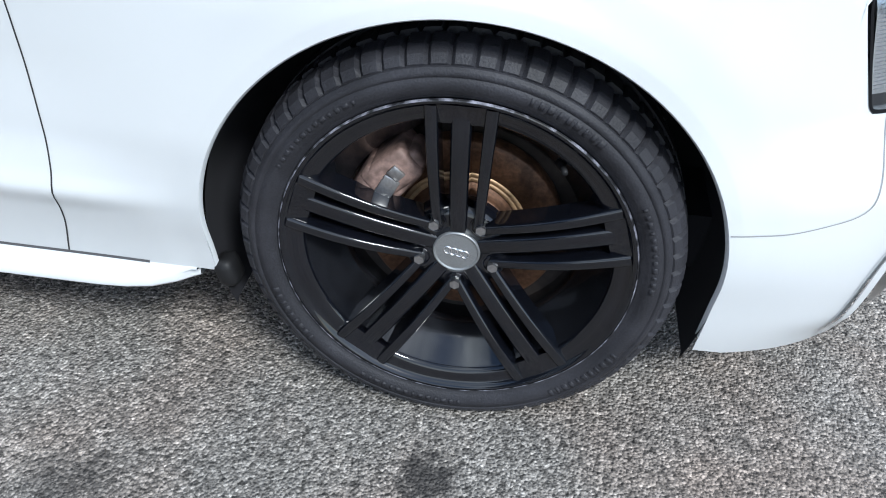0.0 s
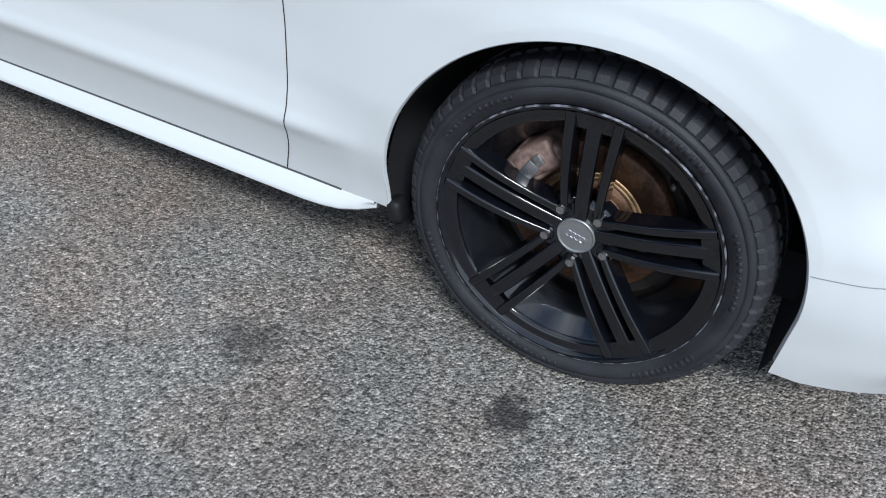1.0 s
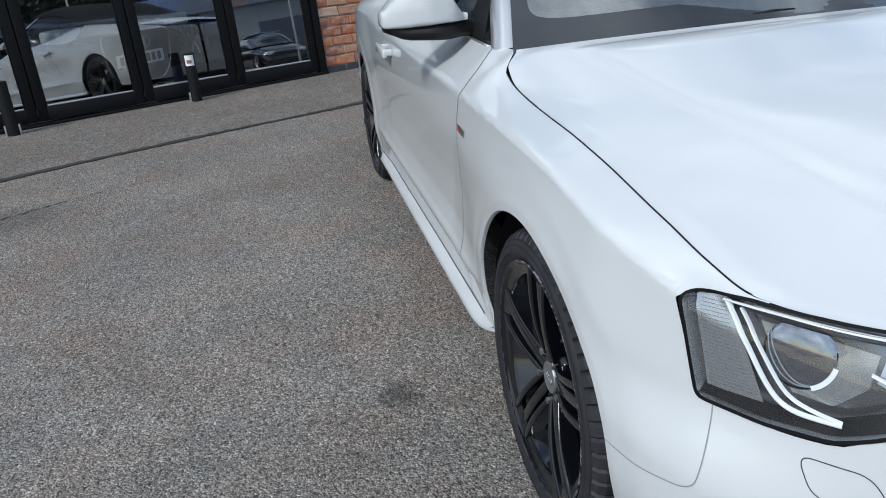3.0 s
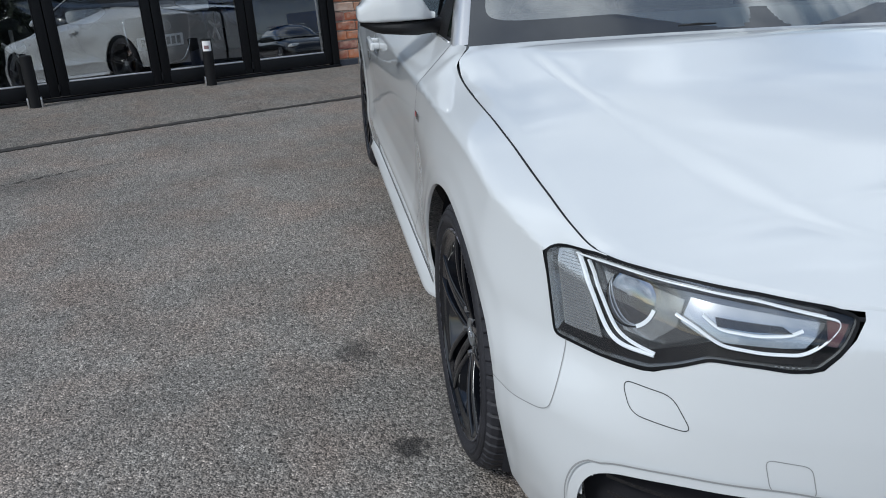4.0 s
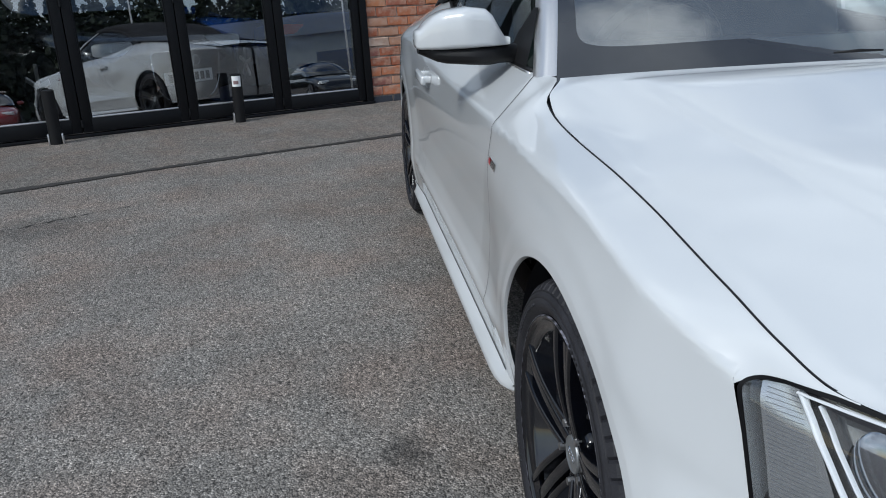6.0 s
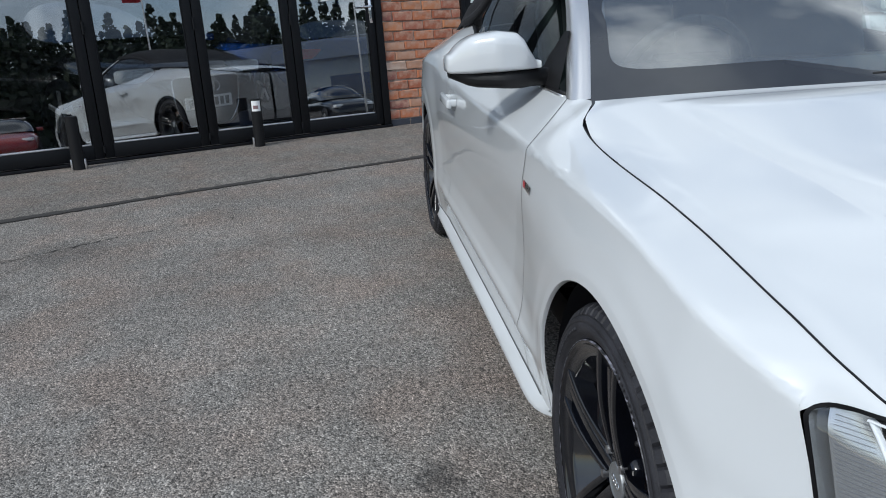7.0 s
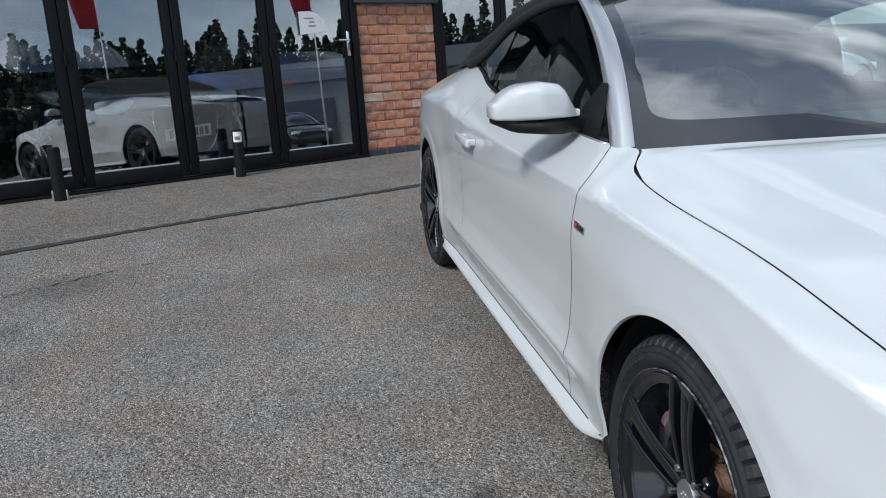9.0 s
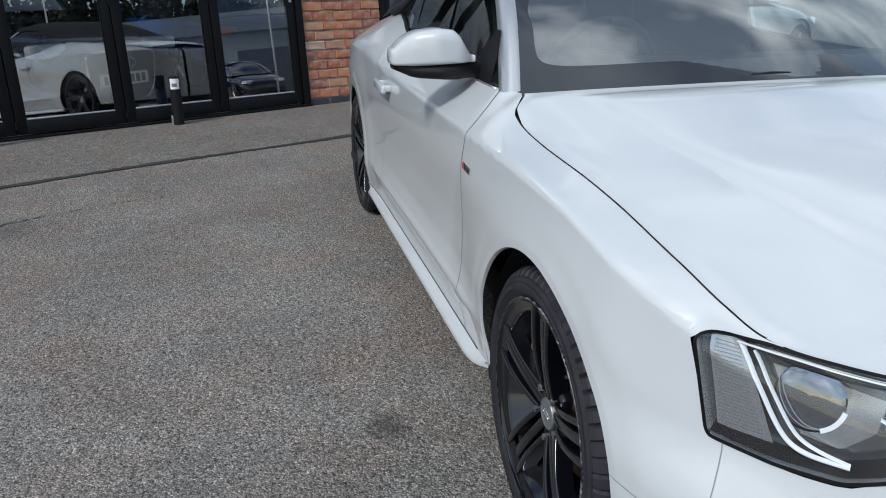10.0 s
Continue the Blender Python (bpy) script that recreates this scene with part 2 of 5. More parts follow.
with_pit_shade.operation = "MULTIPLY"
gl.new(all_tones.outputs[0], with_pit_shade.inputs[0])
gl.new(pit_shade.outputs[0], with_pit_shade.inputs[1])
with_chips = gn.new("ShaderNodeMath")
with_chips.operation = "MULTIPLY"
gl.new(with_pit_shade.outputs[0], with_chips.inputs[0])
gl.new(pale.outputs[0], with_chips.inputs[1])
gl.new(with_chips.outputs[0], grey.inputs["Value"])
pink = gn.new("ShaderNodeMixRGB")
pink.blend_type = "MULTIPLY"
pink_amount = gn.new("ShaderNodeMapRange")
pink_amount.inputs[1].default_value, pink_amount.inputs[2].default_value, pink_amount.inputs[4].default_value = 0.42, 0.66, 0.9
gl.new(rosy.outputs["Fac"], pink_amount.inputs[0])
gl.new(pink_amount.outputs[0], pink.inputs["Fac"])
gl.new(grey.outputs["Color"], pink.inputs[1])
pink.inputs[2].default_value = (1.10, 0.97, 0.91, 1)
stain_mask = None
wobble = ground_node("ShaderNodeTexNoise", Scale=38.0, Detail=4.0)
for cx, cy, rad, power in ((-0.022, -1.066, 0.058, 0.85), (-0.543, -1.17, 0.075, 0.55), (-0.50, -1.13, 0.05, 0.35), (-2.83, -2.80, 0.25, 0.35), (-2.2, -2.9, 0.10, 0.3), (0.23, -1.21, 0.03, 0.5)):
    d = gn.new("ShaderNodeVectorMath")
    d.operation = "DISTANCE"
    d.inputs[1].default_value = (cx, cy, 0)
    gl.new(gc.outputs["Object"], d.inputs[0])
    w = gn.new("ShaderNodeMath")
    w.operation, w.inputs[1].default_value, w.inputs[2].default_value = "MULTIPLY_ADD", rad * 2.2, -rad * 1.1
    gl.new(wobble.outputs["Fac"], w.inputs[0])
    dd = gn.new("ShaderNodeMath")
    dd.operation = "ADD"
    gl.new(d.outputs["Value"], dd.inputs[0])
    gl.new(w.outputs[0], dd.inputs[1])
    e = gn.new("ShaderNodeMapRange")
    e.inputs[1].default_value, e.inputs[2].default_value, e.inputs[3].default_value, e.inputs[4].default_value = rad * 0.45, rad * 1.1, power, 0.0
    gl.new(dd.outputs[0], e.inputs[0])
    if stain_mask is None:
        stain_mask = e.outputs[0]
    else:
        mx = gn.new("ShaderNodeMath")
        mx.operation = "MAXIMUM"
        gl.new(stain_mask, mx.inputs[0])
        gl.new(e.outputs[0], mx.inputs[1])
        stain_mask = mx.outputs[0]
stained = gn.new("ShaderNodeMixRGB")
stained.inputs[2].default_value = (0.022, 0.020, 0.020, 1)
gl.new(stain_mask, stained.inputs["Fac"])
gl.new(pink.outputs["Color"], stained.inputs[1])
gl.new(stained.outputs["Color"], gp.inputs["Base Color"])
gb = gn.new("ShaderNodeBump")
gb.inputs["Strength"].default_value, gb.inputs["Distance"].default_value = 1.0, 0.005
gl.new(stones.outputs["Distance"], gb.inputs["Height"])
gb.invert = True
gl.new(gb.outputs["Normal"], gp.inputs["Normal"])

gv, gf = grid([[(x, y, 0.0) for y in np.linspace(-900, 900, 41)] for x in np.linspace(-900, 900, 41)], flip=True)
tagged(mesh_part("ground", gv, gf, GROUND, smooth=False), "worn grey asphalt forecourt with oil stains", "ground", kind="structure")


# ---- car: shape of the shell ----
plan_pts = [(-3.74, 0.0), (-3.73, 0.30), (-3.68, 0.55), (-3.55, 0.75), (-3.30, 0.86), (-2.95, 0.918), (-2.5, 0.928), (-1.9, 0.930), (-1.2, 0.930), (-0.6, 0.932), (-0.2, 0.934), (0.05, 0.932), (0.25, 0.922),
            (0.42, 0.899), (0.534, 0.868), (0.635, 0.808), (0.713, 0.722), (0.775, 0.60), (0.825, 0.43), (0.852, 0.22), (0.86, 0.0)]
_t = np.concatenate([[0], np.cumsum([math.dist(a, b) for a, b in zip(plan_pts[:-1], plan_pts[1:])])])
_fx, _fy = spline(_t, [p[0] for p in plan_pts]), spline(_t, [p[1] for p in plan_pts])
_dense = np.linspace(0, _t[-1], 4000)
_px, _py = _fx(_dense), _fy(_dense)
_py = np.convolve(np.pad(_py, 40, mode="reflect", reflect_type="odd"), np.ones(81) / 81, "valid")
_arc = np.concatenate([[0], np.cumsum(np.hypot(np.diff(_px), np.diff(_py)))])
_arc -= np.interp(0.0, _px, _arc)
S_REAR, S_NOSE = _arc[0], _arc[-1]


def base(s):
    """Plan point and outward normal at s metres along the car's waist from the front axle (half width positive)."""
    x, y = np.interp(s, _arc, _px), np.interp(s, _arc, _py)
    dx = np.interp(s + 0.01, _arc, _px) - np.interp(s - 0.01, _arc, _px)
    dy = np.interp(s + 0.01, _arc, _py) - np.interp(s - 0.01, _arc, _py)
    n = np.hypot(dx, dy) + 1e-9
    return x, y, -dy / n, dx / n


top_z = spline([-4.6, -3.4, -3.1, -2.75, -2.45, -2.2, -1.95, -1.7, -1.2, -0.63, -0.515, -0.44, -0.3, 0.1, 0.35, 0.46, 0.555, 0.65, 0.745, 0.85, 0.967, 1.2, 1.6],
               [0.86, 0.93, 0.97, 1.025, 1.050, 1.025, 0.980, 0.955, 0.932, 0.919, 0.921, 0.882, 0.858, 0.824, 0.776, 0.747, 0.7265, 0.7255, 0.7225, 0.7140, 0.6985, 0.682, 0.675])
top_in = spline([-4.6, -2.75, -2.45, -2.2, -1.95, -1.2, -0.63, -0.515, -0.44, -0.3, 0.1, 0.35, 0.56, 0.70, 0.85, 1.6], [0.20, 0.19, 0.18, 0.155, 0.125, 0.107, 0.109, 0.129, 0.086, 0.076, 0.073, 0.067, 0.058, 0.060, 0.062, 0.062])
crease_z = spline([-4.6, -3.0, -2.75, -1.7, -0.9, -0.555, -0.3, -0.1, 0.08, 0.20, 0.28, 0.35, 0.42, 0.50, 1.6], [0.80, 0.855, 0.865, 0.845, 0.828, 0.820, 0.818, 0.814, 0.806, 0.786, 0.768, 0.750, 0.722, 0.685, 0.64])
wing_in = spline([0.05, 0.20, 0.262, 0.355, 0.372, 0.45, 0.60, 0.72, 0.80, 0.86], [0.06, 0.018, 0.006, -0.0085, -0.009, -0.006, -0.007, -0.010, -0.006, -0.004])
door_in = spline([0.05, 0.20, 0.24, 0.30, 0.345, 0.378, 0.41, 0.47, 0.55, 0.62, 0.72, 0.80, 0.86], [0.06, 0.018, 0.012, 0.000, -0.011, -0.0215, -0.0125, -0.003, -0.002, -0.006, -0.013, -0.008, -0.004])
nose_in = spline([0.05, 0.19, 0.24, 0.32, 0.42, 0.50, 0.56, 0.62, 0.68, 0.74], [0.09, 0.035, 0.010, 0.0, 0.0, 0.003, 0.010, 0.020, 0.035, 0.06])
WHEEL_X, WHEEL_Z, ARCH, ARCH_H = (-0.008, -2.751), 0.312, 0.365, 0.366


def side_in(s, z):
    f = np.maximum(smooth(-0.58, -0.36, s), smooth(-2.0, -2.35, s))
    return door_in(z) * (1 - f) + wing_in(z) * f


def inset_raw(s, z):
    zc, zt = crease_z(s), top_z(s)
    w = smooth(0.38, 0.70, s)
    low = side_in(s, np.minimum(z, zc)) * (1 - w) + nose_in(np.minimum(z, zc)) * w
    f = np.clip((z - zc) / (zt - zc), 0, 1.5)
    at_crease = side_in(s, zc) * (1 - w) + nose_in(zc) * w
    return np.where(z <= zc, low, at_crease + (top_in(s) - at_crease) * f ** (1.12 + 0.6 * smooth(-1.95, -2.4, s)))


def inset(s, z):
    """Metres by which the skin lies inside the plan line; creases are rounded, more so along the wing."""
    h = 0.005 + 0.007 * smooth(-0.50, 0.10, s)
    d = (inset_raw(s, z - h) + 2 * inset_raw(s, z - h / 2) + 2 * inset_raw(s, z) + 2 * inset_raw(s, z + h / 2) + inset_raw(s, z + h)) / 8
    for wx, flare, flange in zip(WHEEL_X, (0.0, 0.0065), (-0.0020, 0.0045)):
        r = np.hypot((s - wx) / ARCH, (z - WHEEL_Z) / ARCH_H)
        d = d - flare * smooth(1.80, 1.2, r) - flange * smooth(1.22, 1.10, r)
    # drawn in above the headlamp
    d = d + 0.029 * smooth(0.26, 0.47, s) * smooth(0.44, 0.57, z) * smooth(0.80, 0.52, s) * (1 - smooth(crease_z(s), top_z(s), z))
    # the front wing runs out in an even slope to its wheel opening
    r = np.hypot((s - WHEEL_X[0]) / ARCH, (z - WHEEL_Z) / ARCH_H)
    high = smooth(0.28, 0.50, z)
    swell = high + (1 - high) * 0.7 * smooth(-0.1, 0.2, s - WHEEL_X[0])
    d = d - 0.0245 * swell * np.clip((2.0 - r) / 0.95, 0, 1) ** 1.25 * (1 - smooth(crease_z(s) - 0.16, top_z(s), z))
    return d


def shell(s, z, extra=0.0):
    """A point of the right-hand side of the car's skin, extra metres inside it."""
    x, y, nx, ny = base(s)
    d = inset(s, z) + extra
    return np.stack((x - nx * d, -(y - ny * d), z + 0 * x), axis=-1)


def shell_normal(s, z):
    e = 0.003
    a, b = shell(s + e, z) - shell(s - e, z), shell(s, z + e) - shell(s, z - e)
    n = np.cross(a, b)
    return n / (np.linalg.norm(n, axis=-1, keepdims=True) + 1e-12)


lamp_low = spline([0.50, 0.60, 0.69, 0.73, 0.785, 0.86, 0.93, 0.965, 1.0], [0.566, 0.566, 0.572, 0.590, 0.616, 0.616, 0.612, 0.640, 0.685])
LAMP_S0, LAMP_S1 = 0.438, 1.0


def bottom(s):
    """Lower edge of the painted skin: the sill, and the wheel arches."""
    z = 0.240 if s < 0.3 else float(np.interp(s, [0.3, 0.40, 0.6, 0.8, 1.6], [0.19, 0.17, 0.16, 0.16, 0.16]))
    for wx in WHEEL_X:
        q = 1 - ((s - wx) / ARCH) ** 2
        if q > 0:
            z = max(z, WHEEL_Z + ARCH_H * math.sqrt(q))
    return z


def upper(s):
    """Upper edge of the painted skin: the bonnet gap or belt line, and the headlamp's lower edge."""
    if s <= LAMP_S0 or s >= LAMP_S1:
        return float(top_z(s))
    if s < 0.498:
        return float(np.interp(s, [LAMP_S0, LAMP_S0 + 0.008, 0.490, 0.498], [0.708, 0.686, 0.575, 0.566]))
    return float(lamp_low(s))


car = thing("car", "white two-door convertible with black wheels, parked", "car")


def mirrored(verts, side):
    return [(v[0], v[1] * side, v[2]) for v in verts]


def both(name, verts, faces, mat, parent, label="", smooth_=True):
    """The same part on the right and on the left of the car."""
    made = [mesh_part(name, mirrored(verts, sd), faces if sd > 0 else [f[::-1] for f in faces], mat, parent, label, smooth_) for sd in (1, -1)]
    return made[0]


def arch_stations(wx):
    a = np.radians(np.linspace(0, 180, 91))
    return list(wx + ARCH * np.cos(a) * 0.99999) + [wx - ARCH - 0.0012, wx + ARCH + 0.0012]


stations = sorted(set(np.round(list(np.arange(S_REAR + 0.02, S_NOSE - 0.01, 0.02)) + arch_stations(WHEEL_X[0]) + arch_stations(WHEEL_X[1]) + [LAMP_S0, LAMP_S0 + 0.001, LAMP_S0 + 0.008, 0.455, 0.47, 0.483, 0.490, 0.498, LAMP_S1 - 0.001, LAMP_S1], 5)))
ROWS = 72
INTAKE = [(0.580, 0.20), (0.594, 0.32), (0.616, 0.368), (0.658, 0.394), (0.75, 0.412), (0.90, 0.415), (1.02, 0.40), (1.05, 0.30), (1.05, 0.20)]


def inside(p, poly):
    c = False
    for (x0, y0), (x1, y1) in zip(poly, poly[1:] + poly[:1]):
        if (y0 > p[1]) != (y1 > p[1]) and p[0] < (x1 - x0) * (p[1] - y0) / (y1 - y0) + x0:
            c = not c
    return c


front_gap = spline([0.20, 0.24, 0.33, 0.42, 0.55, 0.65, 0.74, 0.80, 0.825, 0.86, 0.93], [-0.622, -0.614, -0.588, -0.576, -0.572, -0.570, -0.568, -0.556, -0.552, -0.572, -0.632])
rear_gap = spline([0.20, 0.29, 0.33, 0.40, 0.55, 0.75, 0.96], [-1.52, -1.64, -1.82, -1.890, -1.905, -1.915, -1.91])


def panel_of(s, z):
    if s > 0.53 or (z < 0.425 and s > 0.2):
        return "" if inside((s, z), INTAKE) else "bumper"
    if s < -3.15:
        return "rear_bumper"
    if s > front_gap(z):
        return "fender"
    return "door" if s > rear_gap(z) else "quarter_panel"


def row_height(lo, hi, k):
    """Height of row k of a column: the rows between the sill and the lamp keep level from column to column."""
    a = max(lo + 0.02, 0.36)
    c = min(hi - 0.01, max(a + 0.02, 0.54))
    if k <= 20:
        return lo + (a - lo) * k / 20
    if k <= 46:
        return a + (c - a) * (k - 20) / 26
    return c + (hi - c) * (k - 46) / (ROWS - 46)


skin = {}
for i in range(len(stations) - 1):
    s0, s1 = stations[i], stations[i + 1]
    za, zb = (bottom(s0), upper(s0)), (bottom(s1), upper(s1))
    for k in range(ROWS):
        q = [(s, round(row_height(lo, hi, kk), 6)) for s, (lo, hi), kk in ((s0, za, k), (s1, zb, k), (s1, zb, k + 1), (s0, za, k + 1))]
        name = panel_of((s0 + s1) / 2, sum(p[1] for p in q) / 4)
        if name:
            skin.setdefault(name, []).append(q)
PANEL_LABEL = {"bumper": "white front bumper", "fender": "white front wing", "door": "white door", "quarter_panel": "white rear quarter", "rear_bumper": "white rear bumper"}
panels = {}
for name, quads in skin.items():
    keys = sorted({p for q in quads for p in q})
    index = {p: i for i, p in enumerate(keys)}
    ks = np.array(keys)
    verts, normals = shell(ks[:, 0], ks[:, 1]), shell_normal(ks[:, 0], ks[:, 1])
    faces = [[index[p] for p in q] for q in quads if len(set(q)) == 4]
    for side in (1, -1):
        panels[name, side] = mesh_part(name, mirrored(verts, side), [f if side > 0 else f[::-1] for f in faces], PAINT, car, PANEL_LABEL[name], normals=mirrored(normals, side))

tip_s, tip_f = np.linspace(LAMP_S0 - 0.002, 0.575, 26), np.linspace(0, 1, 7)
tip_low = spline([LAMP_S0 - 0.002, 0.446, 0.460, 0.480, 0.50, 0.553, 0.575], [0.694, 0.704, 0.7135, 0.7185, 0.7205, 0.7240, 0.7240])
ts, tz = np.meshgrid(tip_s, tip_f)
tz = tip_low(ts) + (np.maximum(top_z(ts), tip_low(ts) + 0.001) - tip_low(ts)) * tz
tv, tn = shell(ts, tz).reshape(-1, 3), shell_normal(ts, tz).reshape(-1, 3)
tf = grid([[0] * len(tip_s)] * len(tip_f))[1]
for side in (1, -1):
    mesh_part("wing_tip", mirrored(tv, side), [f[::-1] if side < 0 else f for f in tf], PAINT, panels["fender", side], normals=mirrored(tn, side))

# rolled lips of the wheel arches
for wx in WHEEL_X:
    ring = []
    for a in np.radians(np.linspace(-16, 196, 107)):
        ring.append((wx + (ARCH * math.cos(a) if math.sin(a) > 0 else math.copysign(ARCH, math.cos(a))), WHEEL_Z + ARCH_H * math.sin(a)))
    rows = []
    for depth, shrink in ((0.0, 0.0), (0.003, 0.0022), (0.008, 0.003)):
        row = []
        for s, z in ring:
            p = shell(s, z, depth)
            row.append((p[0] - shrink * (s - wx) / ARCH, p[1], p[2] - shrink * (z - WHEEL_Z) / ARCH))
        rows.append(row)
    both("arch_lip", *grid(rows), PAINT, car)
    liner = [[(wx + (ARCH + 0.004 - k) * math.cos(a), y, WHEEL_Z + (ARCH_H + 0.004 - k) * math.sin(a)) for a in np.radians(np.linspace(-22, 202, 57))] for y, k in ((-0.918, 0.0), (-0.90, -0.006), (-0.60, -0.012), (-0.60, 0.36))]
    both("wheel_arch_liner", *grid(liner), DARK, car, "black moulded arch liner")
    for sx in (-1,):
        flap = bmesh.new()
        box(flap, (0.034, 0.045, 0.050), pose(wx + sx * (ARCH - 0.012), -0.905, 0.232, 0, sx * 14, 0), 0.014, 3)
        part("arch_flap", flap, BLACK_PLASTIC, car, smooth=True)

# floor of the car
block("underbody", (4.0, 1.50, 0.10), pose(-1.45, 0, 0.27), DARK, car, bevel=0.0)


def shell_ribbon(path, width, lift, closed=False):
    """A narrow strip laid along a path of (s, z) on the skin."""
    p = np.array(path + ([path[0]] if closed else []), float)
    rows = [[], []]
    for i in range(len(p)):
        if closed:
            d = p[(i + 1) % (len(p) - 1)] - p[(i - 1) % (len(p) - 1)]
        else:
            d = p[min(i + 1, len(p) - 1)] - p[max(i - 1, 0)]
        d = d / (np.hypot(*d) + 1e-9)
        n = np.array((-d[1], d[0])) * width / 2
        rows[0].append(shell(*(p[i] + n), -lift))
        rows[1].append(shell(*(p[i] - n), -lift))
    return grid(rows)


def rounded(points, radius=0.02, n=5, closed=True):
    """A polyline with its corners rounded."""
    out, k = [], len(points)
    for i in range(k):
        if not closed and i in (0, k - 1):
            out.append(tuple(points[i]))
            continue
        p, a, b = (np.array(points[j % k], float) for j in (i, i - 1, i + 1))
        la, lb = np.linalg.norm(a - p), np.linalg.norm(b - p)
        p0, p1 = p + (a - p) * min(radius / la, 0.48), p + (b - p) * min(radius / lb, 0.48)
        for t in np.linspace(0, 1, n):
            out.append(tuple((1 - t) ** 2 * p0 + 2 * t * (1 - t) * p + t * t * p1))
    return out


def dense(path, step=0.012):
    out = [path[0]]
    for a, b in zip(path[:-1], path[1:]):
        n = max(1, int(math.dist(a, b) / step))
        out += [tuple(np.array(a) + (np.array(b) - np.array(a)) * (i + 1) / n) for i in range(n)]
    return out


GAP = material("panel_gap", (0.02, 0.02, 0.022), 0.8)
SILL_LINE = material("sill_joint", (0.07, 0.07, 0.075), 0.8)
HAIRLINE = material("hairline_gap", (0.27, 0.275, 0.28), 0.7)
zs = np.linspace(0.240, 0.918, 60)
both("door_gap", *shell_ribbon([(float(front_gap(z)), z) for z in zs], 0.0026, 0.0009), GAP, car)
zs = np.linspace(0.29, 0.94, 60)
both("door_gap", *shell_ribbon([(float(rear_gap(z)), z) for z in zs], 0.004, 0.0009), HAIRLINE, car)
both("bumper_gap", *shell_ribbon(dense(rounded([(WHEEL_X[0] + 0.352, 0.416), (0.42, 0.417), (0.525, 0.438), (0.533, 0.48), (0.522, 0.568)], 0.035, 7, closed=False)), 0.0018, 0.0009), HAIRLINE, car)
both("washer_cover", *shell_ribbon(dense(rounded([(0.650, 0.547), (0.738, 0.549), (0.775, 0.497), (0.676, 0.500)], 0.02, 7)), 0.0014, 0.0009, closed=True), GAP, car, "flush headlamp washer cover")
tow = rounded([(0.878, 0.474), (0.944, 0.468), (0.958, 0.414), (0.892, 0.419)], 0.014, 6)
both("tow_cover", *shell_ribbon(dense(tow), 0.0014, 0.0009, closed=True), HAIRLINE, car)
rim_path = dense(rounded([(0.578, 0.185)] + [(a - (0.006 if a < 0.7 else -0.01), b + 0.003) for a, b in INTAKE[1:7]], 0.03, 6, closed=False))
both("intake_frame", *shell_ribbon(rim_path, 0.020, 0.006), PAINT, car, "white painted intake surround")
both("intake_groove", *shell_ribbon([(a - 0.013 if a < 0.64 else a, b + 0.010) for a, b in rim_path], 0.003, 0.0085), HAIRLINE, car)
hole = [[shell(s, z, 0.05) for z in np.linspace(0.18, 0.44, 6)] for s in np.linspace(0.56, 1.12, 14)]
both("intake_recess", *grid(hole), DARK, car)
for k in range(5):
    z = 0.388 - 0.033 * k
    both("intake_bar", *shell_ribbon([(s, z) for s in np.linspace(0.63 + 0.004 * k, 1.04, 22)], 0.007, -0.022), BLACK_GLOSS, car, "gloss black intake bar")

# bonnet
edge_s = np.concatenate([np.linspace(-0.515, 0.9, 400), np.linspace(0.905, S_NOSE, 120)])
edge = shell(edge_s, top_z(edge_s))


def edge_at(x):
    return float(np.interp(x, edge[:, 0], -edge[:, 1])), float(np.interp(x, edge[:, 0], edge[:, 2]))


crown = spline([-0.6, -0.3, 0.0, 0.4, 0.6, 0.74, 0.80], [0.070, 0.078, 0.072, 0.070, 0.045, 0.018, 0.005])
rear_base = spline([-0.515, -0.44, -0.30, -0.20], [0.893, 0.878, 0.858, 0.8495])


def bonnet_rear(w):
    return -0.345 - 0.170 * w * w


def bonnet_base(x, w):
    """Bonnet without its raised rear edge: side line, crown, and the folded centre panel."""
    y, z = edge_at(x)
    a = abs(w)
    if x < -0.2:
        z = float(rear_base(x))
    fold = float(np.interp(x, [-0.46, -0.3, -0.1, 0.15, 0.36, 0.8], [0.84, 0.78, 0.765, 0.75, 0.70, 0.50]))
    lift = float(crown(x)) * (1 - a ** 2.4) - 0.005 * float(smooth(0.95, 1.0, a))
    behind = x - bonnet_rear(w) - 0.045
    if a < fold and behind > 0:
        lift += (0.011 * (1 - math.exp(-(fold - a) / 0.010)) + 0.010 * (1 - math.exp(-(fold - a) / 0.09))) * (1 - math.exp(-behind / 0.035)) * float(smooth(0.80, 0.45, x))
    return y, z + lift


def bonnet(x, w):
    """Bonnet skin at x and at the fraction w of its half width (-1 right, 1 left)."""
    xr = bonnet_rear(w)
    y, z = bonnet_base(x, w)
    rise = 0.954 - 0.034 * w * w - bonnet_base(xr, w)[1]
    return (x, y * w, z + rise * (1 - float(smooth(0.0, 0.42 - 0.28 * float(smooth(0.88, 1.0, abs(w))), x - xr))))


